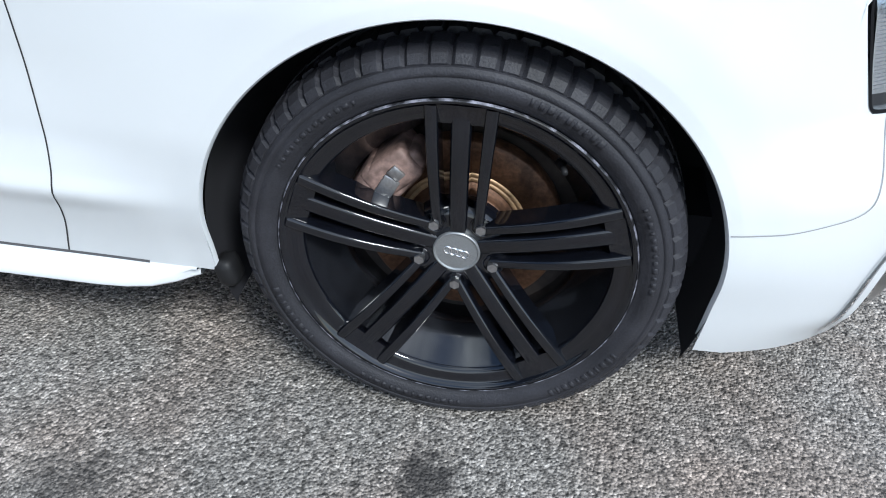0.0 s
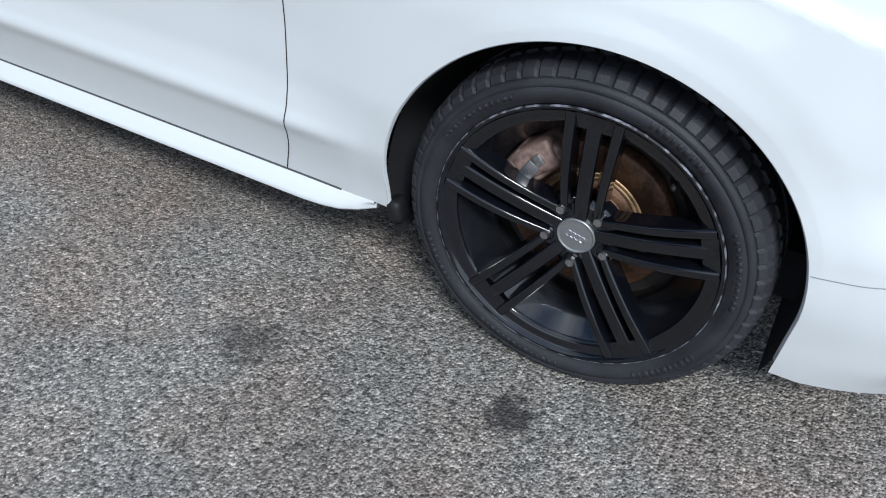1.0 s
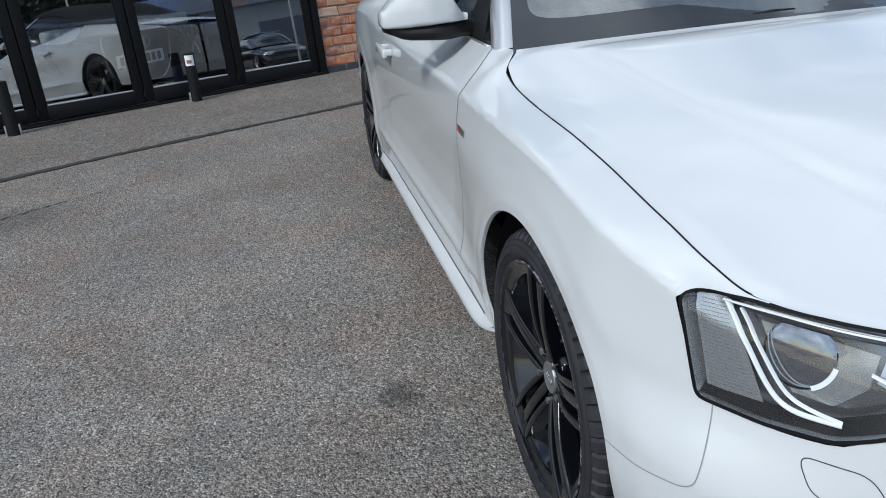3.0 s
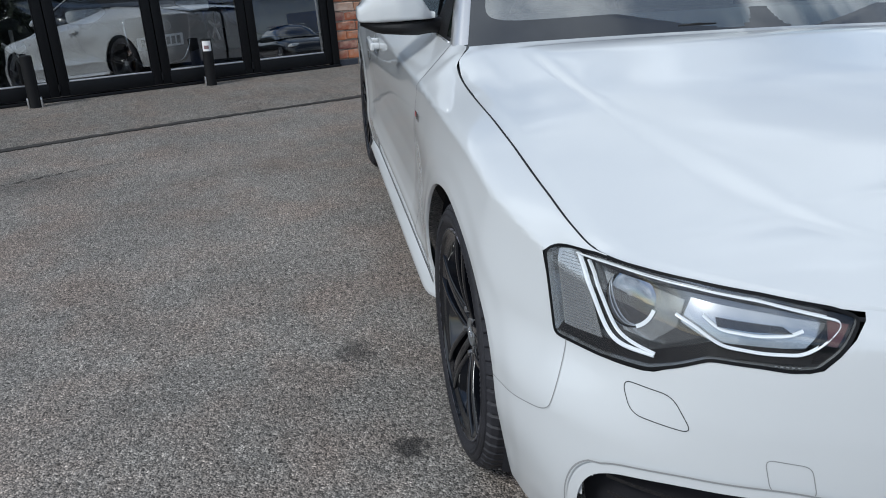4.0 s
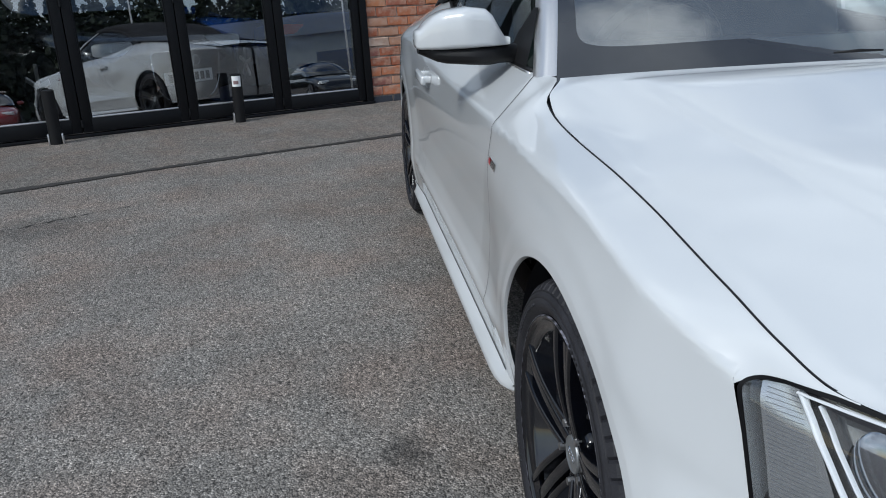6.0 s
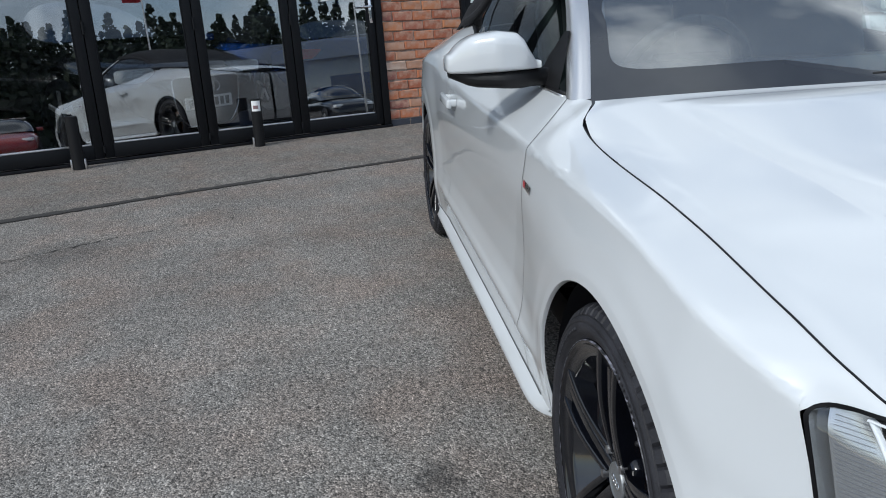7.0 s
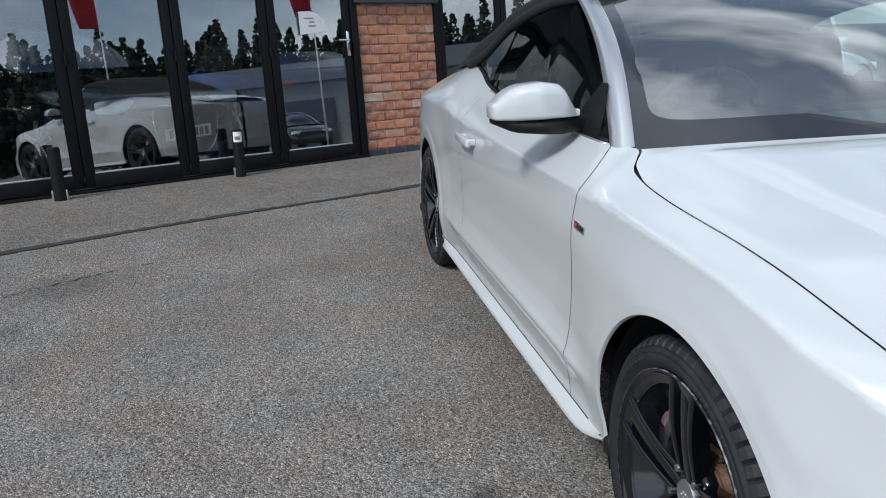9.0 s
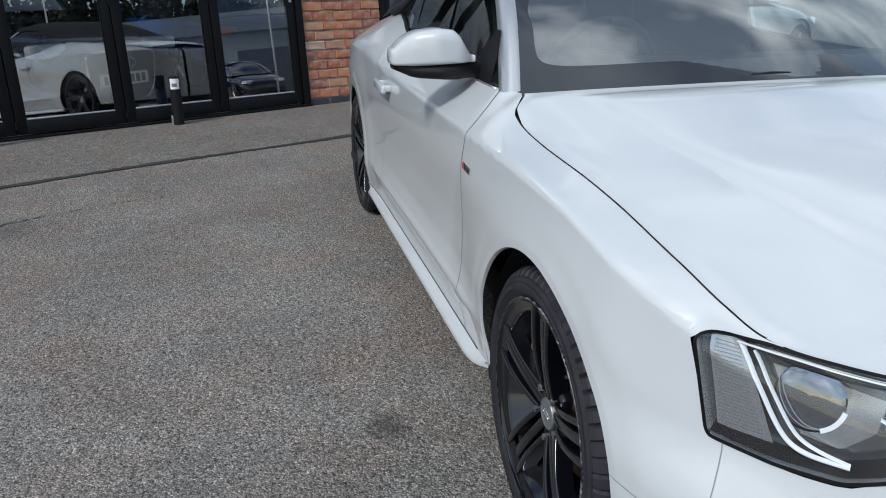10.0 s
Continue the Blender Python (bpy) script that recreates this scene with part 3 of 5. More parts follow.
ww = np.sin(np.radians(np.linspace(-87, 87, 261))) * 0.9932
along = np.concatenate([np.linspace(0, 0.78, 120), np.linspace(0.785, 1.0, 60)])
rows = [[bonnet(bonnet_rear(w) + (0.795 - bonnet_rear(w)) * t, w) for w in ww] for t in along]
panel = np.array(rows)
bell = np.exp(-0.5 * (np.arange(-15, 16) / 6.0) ** 2)
bell /= bell.sum()
faired = np.apply_along_axis(lambda c: np.convolve(np.pad(c, 15, mode="reflect", reflect_type="odd"), bell, "valid"), 0, panel[:, :, 2])
calm = smooth(0, 12, np.arange(len(panel)))[:, None] * smooth(0, 12, np.arange(len(panel))[::-1])[:, None] * smooth(1.0, 0.97, np.abs(ww))[None, :]
panel[:, :, 2] += (faired - panel[:, :, 2]) * calm
rows = [[tuple(v) for v in row] for row in panel]
mesh_part("bonnet", *grid(rows), PAINT, car, "white bonnet with two folds")
sill_rows = [[(p[0], p[1] + dy, p[2] - 0.012 - abs(dy)) for p in edge[edge_s < 1.05]] for dy in (-0.006, 0.0, 0.03)]
both("bonnet_gutter", *grid(sill_rows), DARK, car)
shut = [[(p[0], p[1] + o, p[2] + 0.0016) for p in edge[(edge_s > -0.43) & (edge_s < 0.548)]] for o in (-0.0004, 0.0024)]
both("bonnet_gap", *grid(shut, flip=True), DARK, car)
lead = [[(p[0] - 0.02, p[1] + 0.012, p[2] - 0.014 - d) for p in edge[(edge_s > 0.40) & (edge_s < 1.2)]] for d in (0.0, 0.05)]
both("lamp_shroud", *grid(lead), BLACK_PLASTIC, car)

# side skirts
skirt_s = np.concatenate([[-2.405, -2.40, -2.39], np.linspace(-2.37, -0.52, 48), [-0.48, -0.44, -0.415, -0.405]])
skirt_out = spline([-2.405, -2.38, -2.33, -0.56, -0.46, -0.405], [0.905, 0.930, 0.946, 0.946, 0.936, 0.915])
skirt_low = spline([-2.405, -2.36, -0.60, -0.50, -0.405], [0.225, 0.200, 0.197, 0.199, 0.218])
rows = []
for f in range(7):
    row = []
    for s in skirt_s:
        out, low = float(skirt_out(s)), float(skirt_low(s))
        inn = -float(shell(s, 0.240)[1])
        ys = (inn - 0.004, inn - 0.003, inn + 0.004, out - 0.006, out, out - 0.005, out - 0.09)
        zz = (0.250, 0.2425, 0.2380, low + 0.014, low + 0.006, low, low - 0.006)
        row.append((s, -ys[f], zz[f]))
    rows.append(row)
both("side_skirt", *grid(rows, flip=True), PAINT, car, "white sill blade")
both("sill_gap", *grid([[(s, -(-float(shell(s, 0.240)[1]) + o), z) for s in skirt_s[3:-3]] for o, z in ((0.0014, 0.2446), (0.0026, 0.2404))]), SILL_LINE, car)


# wheels
def ring_sector(profile_at, n):
    """A turned ring whose profile depends on the step round it."""
    verts, faces = [], []
    k = len(profile_at(0))
    for i in range(n):
        a = 2 * math.pi * i / n
        verts += [(r * math.cos(a), y, r * math.sin(a)) for r, y in profile_at(i)]
    for i in range(n):
        j = (i + 1) % n
        faces += [(i * k + q, j * k + q, j * k + q + 1, i * k + q + 1) for q in range(k - 1)]
    return verts, faces


TREAD_N = 66


def tyre_profile(i):
    cut = 0.0060 if i % 6 == 0 else 0.0
    cut2 = 0.0065 if i % 6 == 3 else 0.0
    p = [(0.2595, 0.010), (0.264, 0.0035), (0.2665, 0.0035), (0.270, -0.001), (0.279, -0.0055), (0.290, -0.0065), (0.2905, -0.0052), (0.2925, -0.0052), (0.293, -0.0062), (0.2985, -0.0038), (0.3025, -0.0006), (0.3032, 0.0022), (0.3060 - 0.5 * cut, 0.0012 + 0.6 * cut),
         (0.3160 - cut, 0.0085 + 0.4 * cut), (0.3235 - cut, 0.023), (0.3262 - cut, 0.050), (0.3195, 0.0515), (0.3195, 0.060), (0.3275 - cut2, 0.0615), (0.328 - cut2, 0.095), (0.320, 0.0965), (0.320, 0.106), (0.3285, 0.1075), (0.3285, 0.140), (0.320, 0.1415), (0.320, 0.151),
         (0.328 - cut2, 0.1525), (0.327 - cut2, 0.186), (0.3195, 0.1875), (0.3195, 0.196), (0.326 - cut, 0.1975), (0.3235 - cut, 0.225), (0.312, 0.243), (0.29, 0.250), (0.262, 0.240)]
    return [(0.2595 + (rad - 0.2595) * 1.06, y) for rad, y in p]


def bar(r0, r1, off0, off1, w0, w1, front0, front1, depth, n=8, bow=0.0):
    """A spoke bar running outwards along +z, its front bevelled; offsets and widths run from hub to rim."""
    rows = []
    for i in range(n + 1):
        t = i / n
        r, o, w = r0 + (r1 - r0) * t, off0 + (off1 - off0) * t, w0 + (w1 - w0) * t
        y = front0 + (front1 - front0) * t - bow * math.sin(math.pi * t)
        b = min(0.0058, w * 0.55)
        edge_ = [(w, depth), (w, 2.2 * b), (w, 1.15 * b), (w - 0.07 * b, 0.62 * b), (w - 0.29 * b, 0.29 * b), (w - 0.62 * b, 0.07 * b), (w - 1.1 * b, 0.0)]
        rows.append([(o - e, y + q, r) for e, q in edge_] + [(o, y - 0.0004, r)] + [(o + e, y + q, r) for e, q in edge_[::-1]])
    v, f = grid(rows)
    k = len(v)
    return v, f + [tuple(range(15))[::-1], tuple(range(k - 15, k))]


def joined(*meshes):
    verts, faces = [], []
    for v, f in meshes:
        n = len(verts)
        verts += [tuple(p) for p in v]
        faces += [tuple(i + n for i in q) for q in f]
    return verts, faces


def turned(mesh, deg):
    c, d = math.cos(radians(deg)), math.sin(radians(deg))
    return [(x * c + z * d, y, -x * d + z * c) for x, y, z in mesh[0]], mesh[1]


RIM = material("wheel_black", (0.0035, 0.0040, 0.0062), 0.10, coat=0.3, wear=0.3, wear_scale=14, darker=1.8, spec=0.5)
# base colour raised above the rim's to stand in for reflected sky
BARREL = material("sky_lit_rim_barrel", (0.011, 0.0115, 0.014), 0.12, coat=0.5, wear=0.6, wear_scale=9, grain=0.4, grain_scale=60, darker=0.5)
SCUFF = material("scuffed_rim_edge", (0.010, 0.010, 0.012), 0.40, metal=0.0, wear=0.45, wear_scale=70, grain=1.0, grain_scale=420, darker=34.0)
TAN = material("rubbed_disc", (0.55, 0.36, 0.20), 0.35, metal=0.6, grain=0.5, grain_scale=200, wear=0.6, wear_scale=25, darker=0.5)
CAP = material("cap_grey", (0.30, 0.31, 0.32), 0.42, metal=0.75, grain=0.35, grain_scale=700)
DUST = material("dusty_black", (0.035, 0.026, 0.022), 0.7, grain=0.6, grain_scale=90, wear=0.8, wear_scale=12, darker=0.35)


def wheel(parent, side, x):
    """One road wheel: barrel with tyre, five triple-bar spokes, bolts, cap and valve."""
    m = Matrix.Translation((x, (-0.940 if x > -1 else -0.925) * side, 0.317)) @ Matrix.Diagonal((0.970, side, 0.970, 1))

    def put(name, mesh, mat, owner, label="", smooth_=True):
        f = mesh[1] if side > 0 else [q[::-1] for q in mesh[1]]
        return mesh_part(name, [tuple(m @ Vector(v)) for v in mesh[0]], f, mat, owner, label, smooth_)
    barrel = put("wheel", ring_sector(lambda i: [(0.2585, 0.012), (0.262, 0.004), (0.2595, 0.0005), (0.2555, 0.001), (0.253, 0.006), (0.248, 0.009), (0.240, 0.011), (0.231, 0.013), (0.2275, 0.016), (0.226, 0.020)], 128), RIM, parent, "gloss black alloy wheel")
    put("rim_barrel", ring_sector(lambda i: [(0.226, 0.020), (0.224, 0.0235), (0.206, 0.051), (0.188, 0.079), (0.184, 0.086), (0.184, 0.100), (0.194, 0.15), (0.232, 0.20), (0.245, 0.215)], 128), BARREL, barrel, "black inside of the rim, paler for reflected sky")
    put("rim_edge", ring_sector(lambda i: [(0.2618, 0.0030), (0.2608, 0.0000), (0.2600, -0.0005), (0.2593, 0.0)], 160), SCUFF, barrel, "scuffed bare edge of the rim")
    t = put("tyre", ring_sector(tyre_profile, TREAD_N * 6), RUBBER, barrel, "low-profile black tyre with blocked tread")
    for vert in t.data.vertices:
        vert.co.z = max(vert.co.z, 0.0)
    for p in t.data.polygons:
        p.use_smooth = p.index % 34 < 9
    marks = []
    for start, count, height in ((18, 9, 0.0075), (62, 12, 0.0045), (118, 11, 0.0075), (176, 14, 0.0045), (232, 9, 0.0075), (300, 13, 0.0045)):
        for q in range(count):
            a = radians(start + q * 2.6)
            marks.append(turned(bar(0.2790, 0.2790 + height * 1.5, 0.0, 0.0, 0.0024 + 0.0014 * (q % 3), 0.0024 + 0.0014 * (q % 3), -0.0067, -0.0078, 0.004, n=1), math.degrees(a)))
    tagged(put("sidewall_lettering", joined(*marks), RUBBER, t, "raised unreadable marks on the sidewall"), kind="stuff")
    for k in range(5):
        deg = 72 * k
        sp = put("spoke", turned(joined(
            bar(0.030, 0.245, 0.0, 0.0, 0.0130, 0.0140, 0.034, 0.011, 0.034, bow=0.006),
            bar(0.046, 0.248, -0.0300, -0.0400, 0.0072, 0.0092, 0.030, 0.005, 0.040, bow=0.009),
            bar(0.046, 0.248, 0.0300, 0.0400, 0.0072, 0.0092, 0.030, 0.005, 0.040, bow=0.009),
            bar(0.221, 0.246, 0.0, 0.0, 0.036, 0.038, 0.018, 0.012, 0.022),
            bar(0.221, 0.250, 0.0, 0.0, 0.046, 0.066, 0.014, 0.007, 0.024)), deg), RIM, barrel)
        sp.data.set_sharp_from_angle(angle=radians(50))
        a = radians(deg + 36)
        c = Vector((0.058 * math.sin(a), 0.033, 0.058 * math.cos(a)))
        bolt = bmesh.new()
        bmesh.ops.create_cone(bolt, cap_ends=True, segments=6, radius1=0.0095, radius2=0.008, depth=0.016, matrix=m @ Matrix.Translation(c) @ Matrix.Rotation(radians(90), 4, "X"))
        part("bolt", bolt, STEEL, barrel, "worn steel wheel bolt")
        seat = [[(c[0] + r * math.cos(q), y, c[2] + r * math.sin(q)) for q in np.linspace(0, 2 * math.pi, 25)] for r, y in ((0.017, 0.0345), (0.0135, 0.035), (0.0125, 0.050))]
        put("bolt_seat", grid(seat, flip=True), RIM, barrel)
    put("hub", ring_sector(lambda i: [(0.080, 0.066), (0.078, 0.048), (0.070, 0.0385), (0.036, 0.0345), (0.034, 0.038)], 72), RIM, barrel)
    cap = put("centre_cap", ring_sector(lambda i: [(0.036, 0.040), (0.0355, 0.0325), (0.034, 0.0305), (0.0325, 0.0305), (0.0315, 0.0325), (0.0305, 0.0325), (0.0, 0.0312)], 64), CAP, barrel, "grey centre cap with ring emblem")
    for k in range(4):
        put("emblem_ring", turned(([(q[0] + (k - 1.5) * 0.0088, q[1] + 0.0308, q[2]) for q in ring_sector(lambda i: [(0.0060 + 0.0009 * math.cos(u), 0.0009 * math.sin(u)) for u in np.linspace(0, 2 * math.pi, 7)], 24)[0]],
                                   ring_sector(lambda i: [(0, 0)] * 7, 24)[1]), 12), CHROME, cap)
    a = radians(40)
    put("valve", tube([(0.205 * math.sin(a), 0.05, 0.205 * math.cos(a)), (0.215 * math.sin(a), 0.022, 0.215 * math.cos(a)), (0.218 * math.sin(a), 0.010, 0.218 * math.cos(a))], [0.006, 0.005, 0.0042]), BLACK_PLASTIC, barrel)
    # brake behind the wheel
    disc = put("brake_disc", ring_sector(lambda i: [(0.02, 0.068), (0.078, 0.068), (0.080, 0.072), (0.081, 0.092), (0.092, 0.094), (0.0925, 0.0955), (0.099, 0.0955), (0.0995, 0.094), (0.150, 0.094), (0.153, 0.096), (0.153, 0.120)], 96), RUST, parent, "rusty iron brake disc")
    put("disc_ring", ring_sector(lambda i: [(0.0870, 0.0930), (0.0875, 0.0915), (0.0925, 0.0915), (0.0930, 0.0925), (0.0950, 0.0925), (0.0955, 0.0915), (0.1010, 0.0915), (0.1015, 0.0930)], 96), TAN, disc, "bare rubbed ring of the disc")
    cal = bmesh.new()
    for rad, ang, size in ((0.150, 132, (0.085, 0.075, 0.055)), (0.152, 150, (0.080, 0.072, 0.055)), (0.128, 141, (0.105, 0.058, 0.030)), (0.150, 118, (0.03, 0.06, 0.035))):
        q = radians(ang)
        box(cal, size, m @ pose(rad * math.cos(q), 0.080, rad * math.sin(q), 0, 90 - ang, 0), 0.010, 3)
    part("brake_caliper", cal, CALIPER, parent, "worn brown brake caliper", smooth=True)
    clip = bmesh.new()
    for rad, ang, size in ((0.140, 141, (0.050, 0.012, 0.026)), (0.150, 128, (0.020, 0.014, 0.022))):
        q = radians(ang)
        box(clip, size, m @ pose(rad * math.cos(q), 0.046, rad * math.sin(q), 0, 80 - ang, 0), 0.003)
    part("brake_pad_spring", clip, STEEL, parent, smooth=True)
    put("dust_shield", ring_sector(lambda i: [(0.0, 0.128), (0.19, 0.128), (0.20, 0.12), (0.226, 0.135)], 64), DUST, parent, "dusty black brake shield")
    return barrel


for side in (1, -1):
    for x in (-0.008, -2.751):
        wheel(car, side, x)


# windscreen, pillars, roof and cabin
def windscreen_at(u, w):
    lo = Vector((-0.365 - 0.215 * w * w, 0.790 * w, 0.962 - 0.036 * w * w))
    hi = Vector((-1.165 - 0.10 * w * w, 0.630 * w, 1.352 - 0.050 * w * w))
    return lo.lerp(hi, u) + Vector((0.045, 0, 0.030)) * math.sin(math.pi * u)


U, W = np.linspace(-0.1, 1, 45), np.linspace(-1, 1, 101)
pane = mesh_part("windscreen", *grid([[windscreen_at(u, w) for w in W] for u in U]), WINDSCREEN, car, "raked windscreen reflecting the sky")
FRIT = material("black_glass_border", (0.030, 0.032, 0.036), 0.22, coat=0.6, wear=0.3, wear_scale=8, darker=1.3)


def frit(u, w):
    return windscreen_at(u, w) + Vector((0.0012, 0, 0.0022))


def border(t):
    """Inner edge of the black border, a rounded rectangle in (u, w)."""
    c, d = math.cos(t), math.sin(t)
    k = 0.13
    return (0.505 + 0.425 * math.copysign(abs(d) ** k, d), 0.945 * math.copysign(abs(c) ** k, c))


def outer_border(t):
    c, d = math.cos(t), math.sin(t)
    q = max(abs(c), abs(d))
    return (0.45 + 0.55 * d / q, c / q)


T = np.linspace(0, 2 * math.pi, 481)
rows = []
for f in np.linspace(0, 1, 11):
    rows.append([frit(*[a * (1 - f) + b * f for a, b in zip(outer_border(t), border(t))]) for t in T])
mesh_part("screen_border", *grid(rows), FRIT, pane, "black printed border")
wiper = tube([(-0.350, -0.27, 0.968), (-0.344, -0.22, 0.971), (-0.338, -0.17, 0.971)], [0.002, 0.0035, 0.002], 6)
mesh_part("wiper", *wiper, BLACK_PLASTIC, pane)
cowl = [[(-0.335 - 0.172 * w * w - d, 0.80 * w, 0.915 - 0.028 * w * w - e) for w in W] for d, e in ((-0.03, 0.012), (0.02, 0.014), (0.10, 0.02))]
mesh_part("cowl", *grid(cowl), BLACK_PLASTIC, car)


def pillar_section(u):
    """Windscreen pillar: a rounded bar just outside the glass."""
    p = windscreen_at(u, -1.0)
    out = []
    for dx, dy in ((0.004, 0.004), (0.006, -0.012), (-0.004, -0.026), (-0.026, -0.034), (-0.054, -0.036), (-0.066, -0.025), (-0.066, -0.004)):
        out.append((p.x + dx, p.y + dy, p.z + 0.004 - 0.25 * abs(dy)))
    return out


both("windscreen_pillar", *grid([pillar_section(u) for u in np.linspace(-0.02, 1.0, 15)], flip=True), SILVER, car, "satin silver windscreen frame")
rail = [[windscreen_at(1.0, w) + Vector((dx, 0, dz)) for w in W] for dx, dz in ((0.012, -0.004), (0.010, 0.010), (-0.03, 0.022), (-0.09, 0.028), (-0.10, -0.02))]
mesh_part("header_rail", *grid(rail), SILVER, car, "satin silver windscreen header")
both("pillar_seal", *grid([[Vector(pillar_section(u)[i]) + Vector((-0.004, -0.002, 0)) for u in np.linspace(0, 1, 12)] for i in (5, 6)] + [[Vector(pillar_section(u)[6]) + Vector((-0.03, 0.004, -0.004)) for u in np.linspace(0, 1, 12)]]), BLACK_PLASTIC, car)

roof_z = spline([-2.95, -2.75, -2.55, -2.3, -2.0, -1.6, -1.25], [1.02, 1.075, 1.16, 1.27, 1.355, 1.392, 1.375])
rail_z = spline([-2.95, -2.6, -2.42, -2.3, -2.15, -2.0, -1.8, -1.5, -1.25], [1.005, 1.04, 1.062, 1.09, 1.15, 1.215, 1.265, 1.302, 1.308])
rail_y = spline([-2.95, -2.45, -2.2, -1.8, -1.25], [0.745, 0.770, 0.725, 0.672, 0.640])
rows = []
for x in np.linspace(-2.95, -1.235, 40):
    row = []
    for a in np.linspace(-1, 1, 33):
        y = float(rail_y(x)) * math.copysign(abs(math.sin(a * math.pi / 2)) ** 0.82, a)
        z = float(rail_z(x)) + (float(roof_z(x)) - float(rail_z(x))) * max(0.0, math.cos(a * math.pi / 2)) ** 0.55
        row.append((x, y, z))
    rows.append(row)
roof = mesh_part("soft_top", *grid(rows), CLOTH, car, "black fabric folding roof, closed")
both("roof_rail", *tube([(x, -float(rail_y(x)) - 0.004, float(rail_z(x)) - 0.006) for x in np.linspace(-2.44, -1.235, 24)], 0.020, 8), CLOTH, roof)


def belt(x):
    p = shell(x, float(top_z(x)))
    return Vector((x, p[1] + 0.012, p[2] - 0.004))


def side_glass(x0, x1, n=12):
    rows = [[], [], []]
    for x in np.linspace(x0, x1, n):
        lo = belt(x)
        u = min(max((-0.655 - x) / 0.685, 0.0), 1.0)
        by_pillar = Vector((x, -0.818 + 0.16 * u, 0.911 + 0.376 * u + 0.030 * math.sin(math.pi * u)))
        by_roof = Vector((x, -float(rail_y(x)) - 0.006, float(rail_z(x)) - 0.010))
        hi = by_roof if x < -1.34 else by_pillar
        for k, f in enumerate((0.0, 0.5, 1.0)):
            rows[k].append(lo.lerp(hi, f) + Vector((0, -0.012 * math.sin(math.pi * f), 0)))
    return grid(rows)


both("side_window", *side_glass(-1.86, -0.72, 28), SIDE_GLASS, car, "dark reflecting door window")
for o in car.children:
    if o.name == "side_window.001":
        o.data.materials[0] = CLEAR_GLASS
both("quarter_window", *side_glass(-2.30, -1.885, 8), SIDE_GLASS, car, "small dark rear side window")
both("window_seal", *tube([belt(x) + Vector((0, -0.006, 0.004)) for x in np.linspace(-2.47, -0.66, 40)], 0.008, 6), BLACK_PLASTIC, car)
both("window_trim", *tube([belt(x) + Vector((0, -0.013, -0.001)) for x in np.linspace(-1.90, -0.66, 30)], 0.005, 6), SILVER, car, "silver waist trim")
deck = [[(x, w * float(np.interp(x, [-3.70, -3.4, -2.75, -2.35], [0.46, 0.62, 0.725, 0.745])), float(np.interp(x, [-3.75, -3.4, -3.1, -2.75, -2.35], [0.85, 0.925, 0.965, 1.018, 1.035])) + 0.035 * (1 - w * w)) for w in np.linspace(-1, 1, 17)] for x in np.linspace(-3.70, -2.35, 18)]
mesh_part("boot_lid", *grid(deck), PAINT, car, "white boot lid")

# cabin
block("dashboard", (0.34, 1.40, 0.16), pose(-0.80, 0, 0.885), BLACK_PLASTIC, car, "dark dashboard", bevel=0.05)
tub = bmesh.new()
box(tub, (1.75, 1.50, 0.02), pose(-1.55, 0, 0.42))
box(tub, (0.04, 1.5, 0.5), pose(-0.72, 0, 0.66))
box(tub, (0.04, 1.5, 0.55), pose(-2.44, 0, 0.70))
for y in (-0.79, 0.79):
    box(tub, (1.75, 0.03, 0.48), pose(-1.58, y, 0.66))
part("cabin_lining", tub, LEATHER, car)
for y in (-0.37, 0.37):
    seat = bmesh.new()
    box(seat, (0.52, 0.50, 0.16), pose(-1.32, y, 0.53, 0, -8, 0), 0.05, 4)
    box(seat, (0.15, 0.50, 0.62), pose(-1.66, y, 0.86, 0, -18, 0), 0.055, 4)
    st = part("front_seat", seat, LEATHER, car, "black leather front seat", smooth=True)
    rest = bmesh.new()
    box(rest, (0.10, 0.27, 0.20), pose(-1.79, y, 1.20, 0, -12, 0), 0.045, 4)
    part("headrest", rest, LEATHER, st, smooth=True)
bench = bmesh.new()
box(bench, (0.14, 1.1, 0.55), pose(-2.36, 0, 0.86, 0, -20, 0), 0.05, 3)
part("rear_seat", bench, LEATHER, car, smooth=True)
ring = [(0.185 * math.cos(a), 0.185 * math.sin(a)) for a in np.linspace(0, 2 * math.pi, 33)]
wheel_m = pose(-1.02, -0.37, 0.90, 0, -66, 0)
mesh_part("steering_wheel", *tube([tuple(wheel_m @ Vector((a, b, 0))) for a, b in ring], 0.016, 8), LEATHER, car)
block("steering_hub", (0.17, 0.22, 0.05), wheel_m, BLACK_PLASTIC, car, bevel=0.02)
mesh_part("rear_mirror", *tube([(-1.02, -0.11, 1.27), (-1.02, 0.11, 1.27)], 0.035, 10), BLACK_PLASTIC, car)

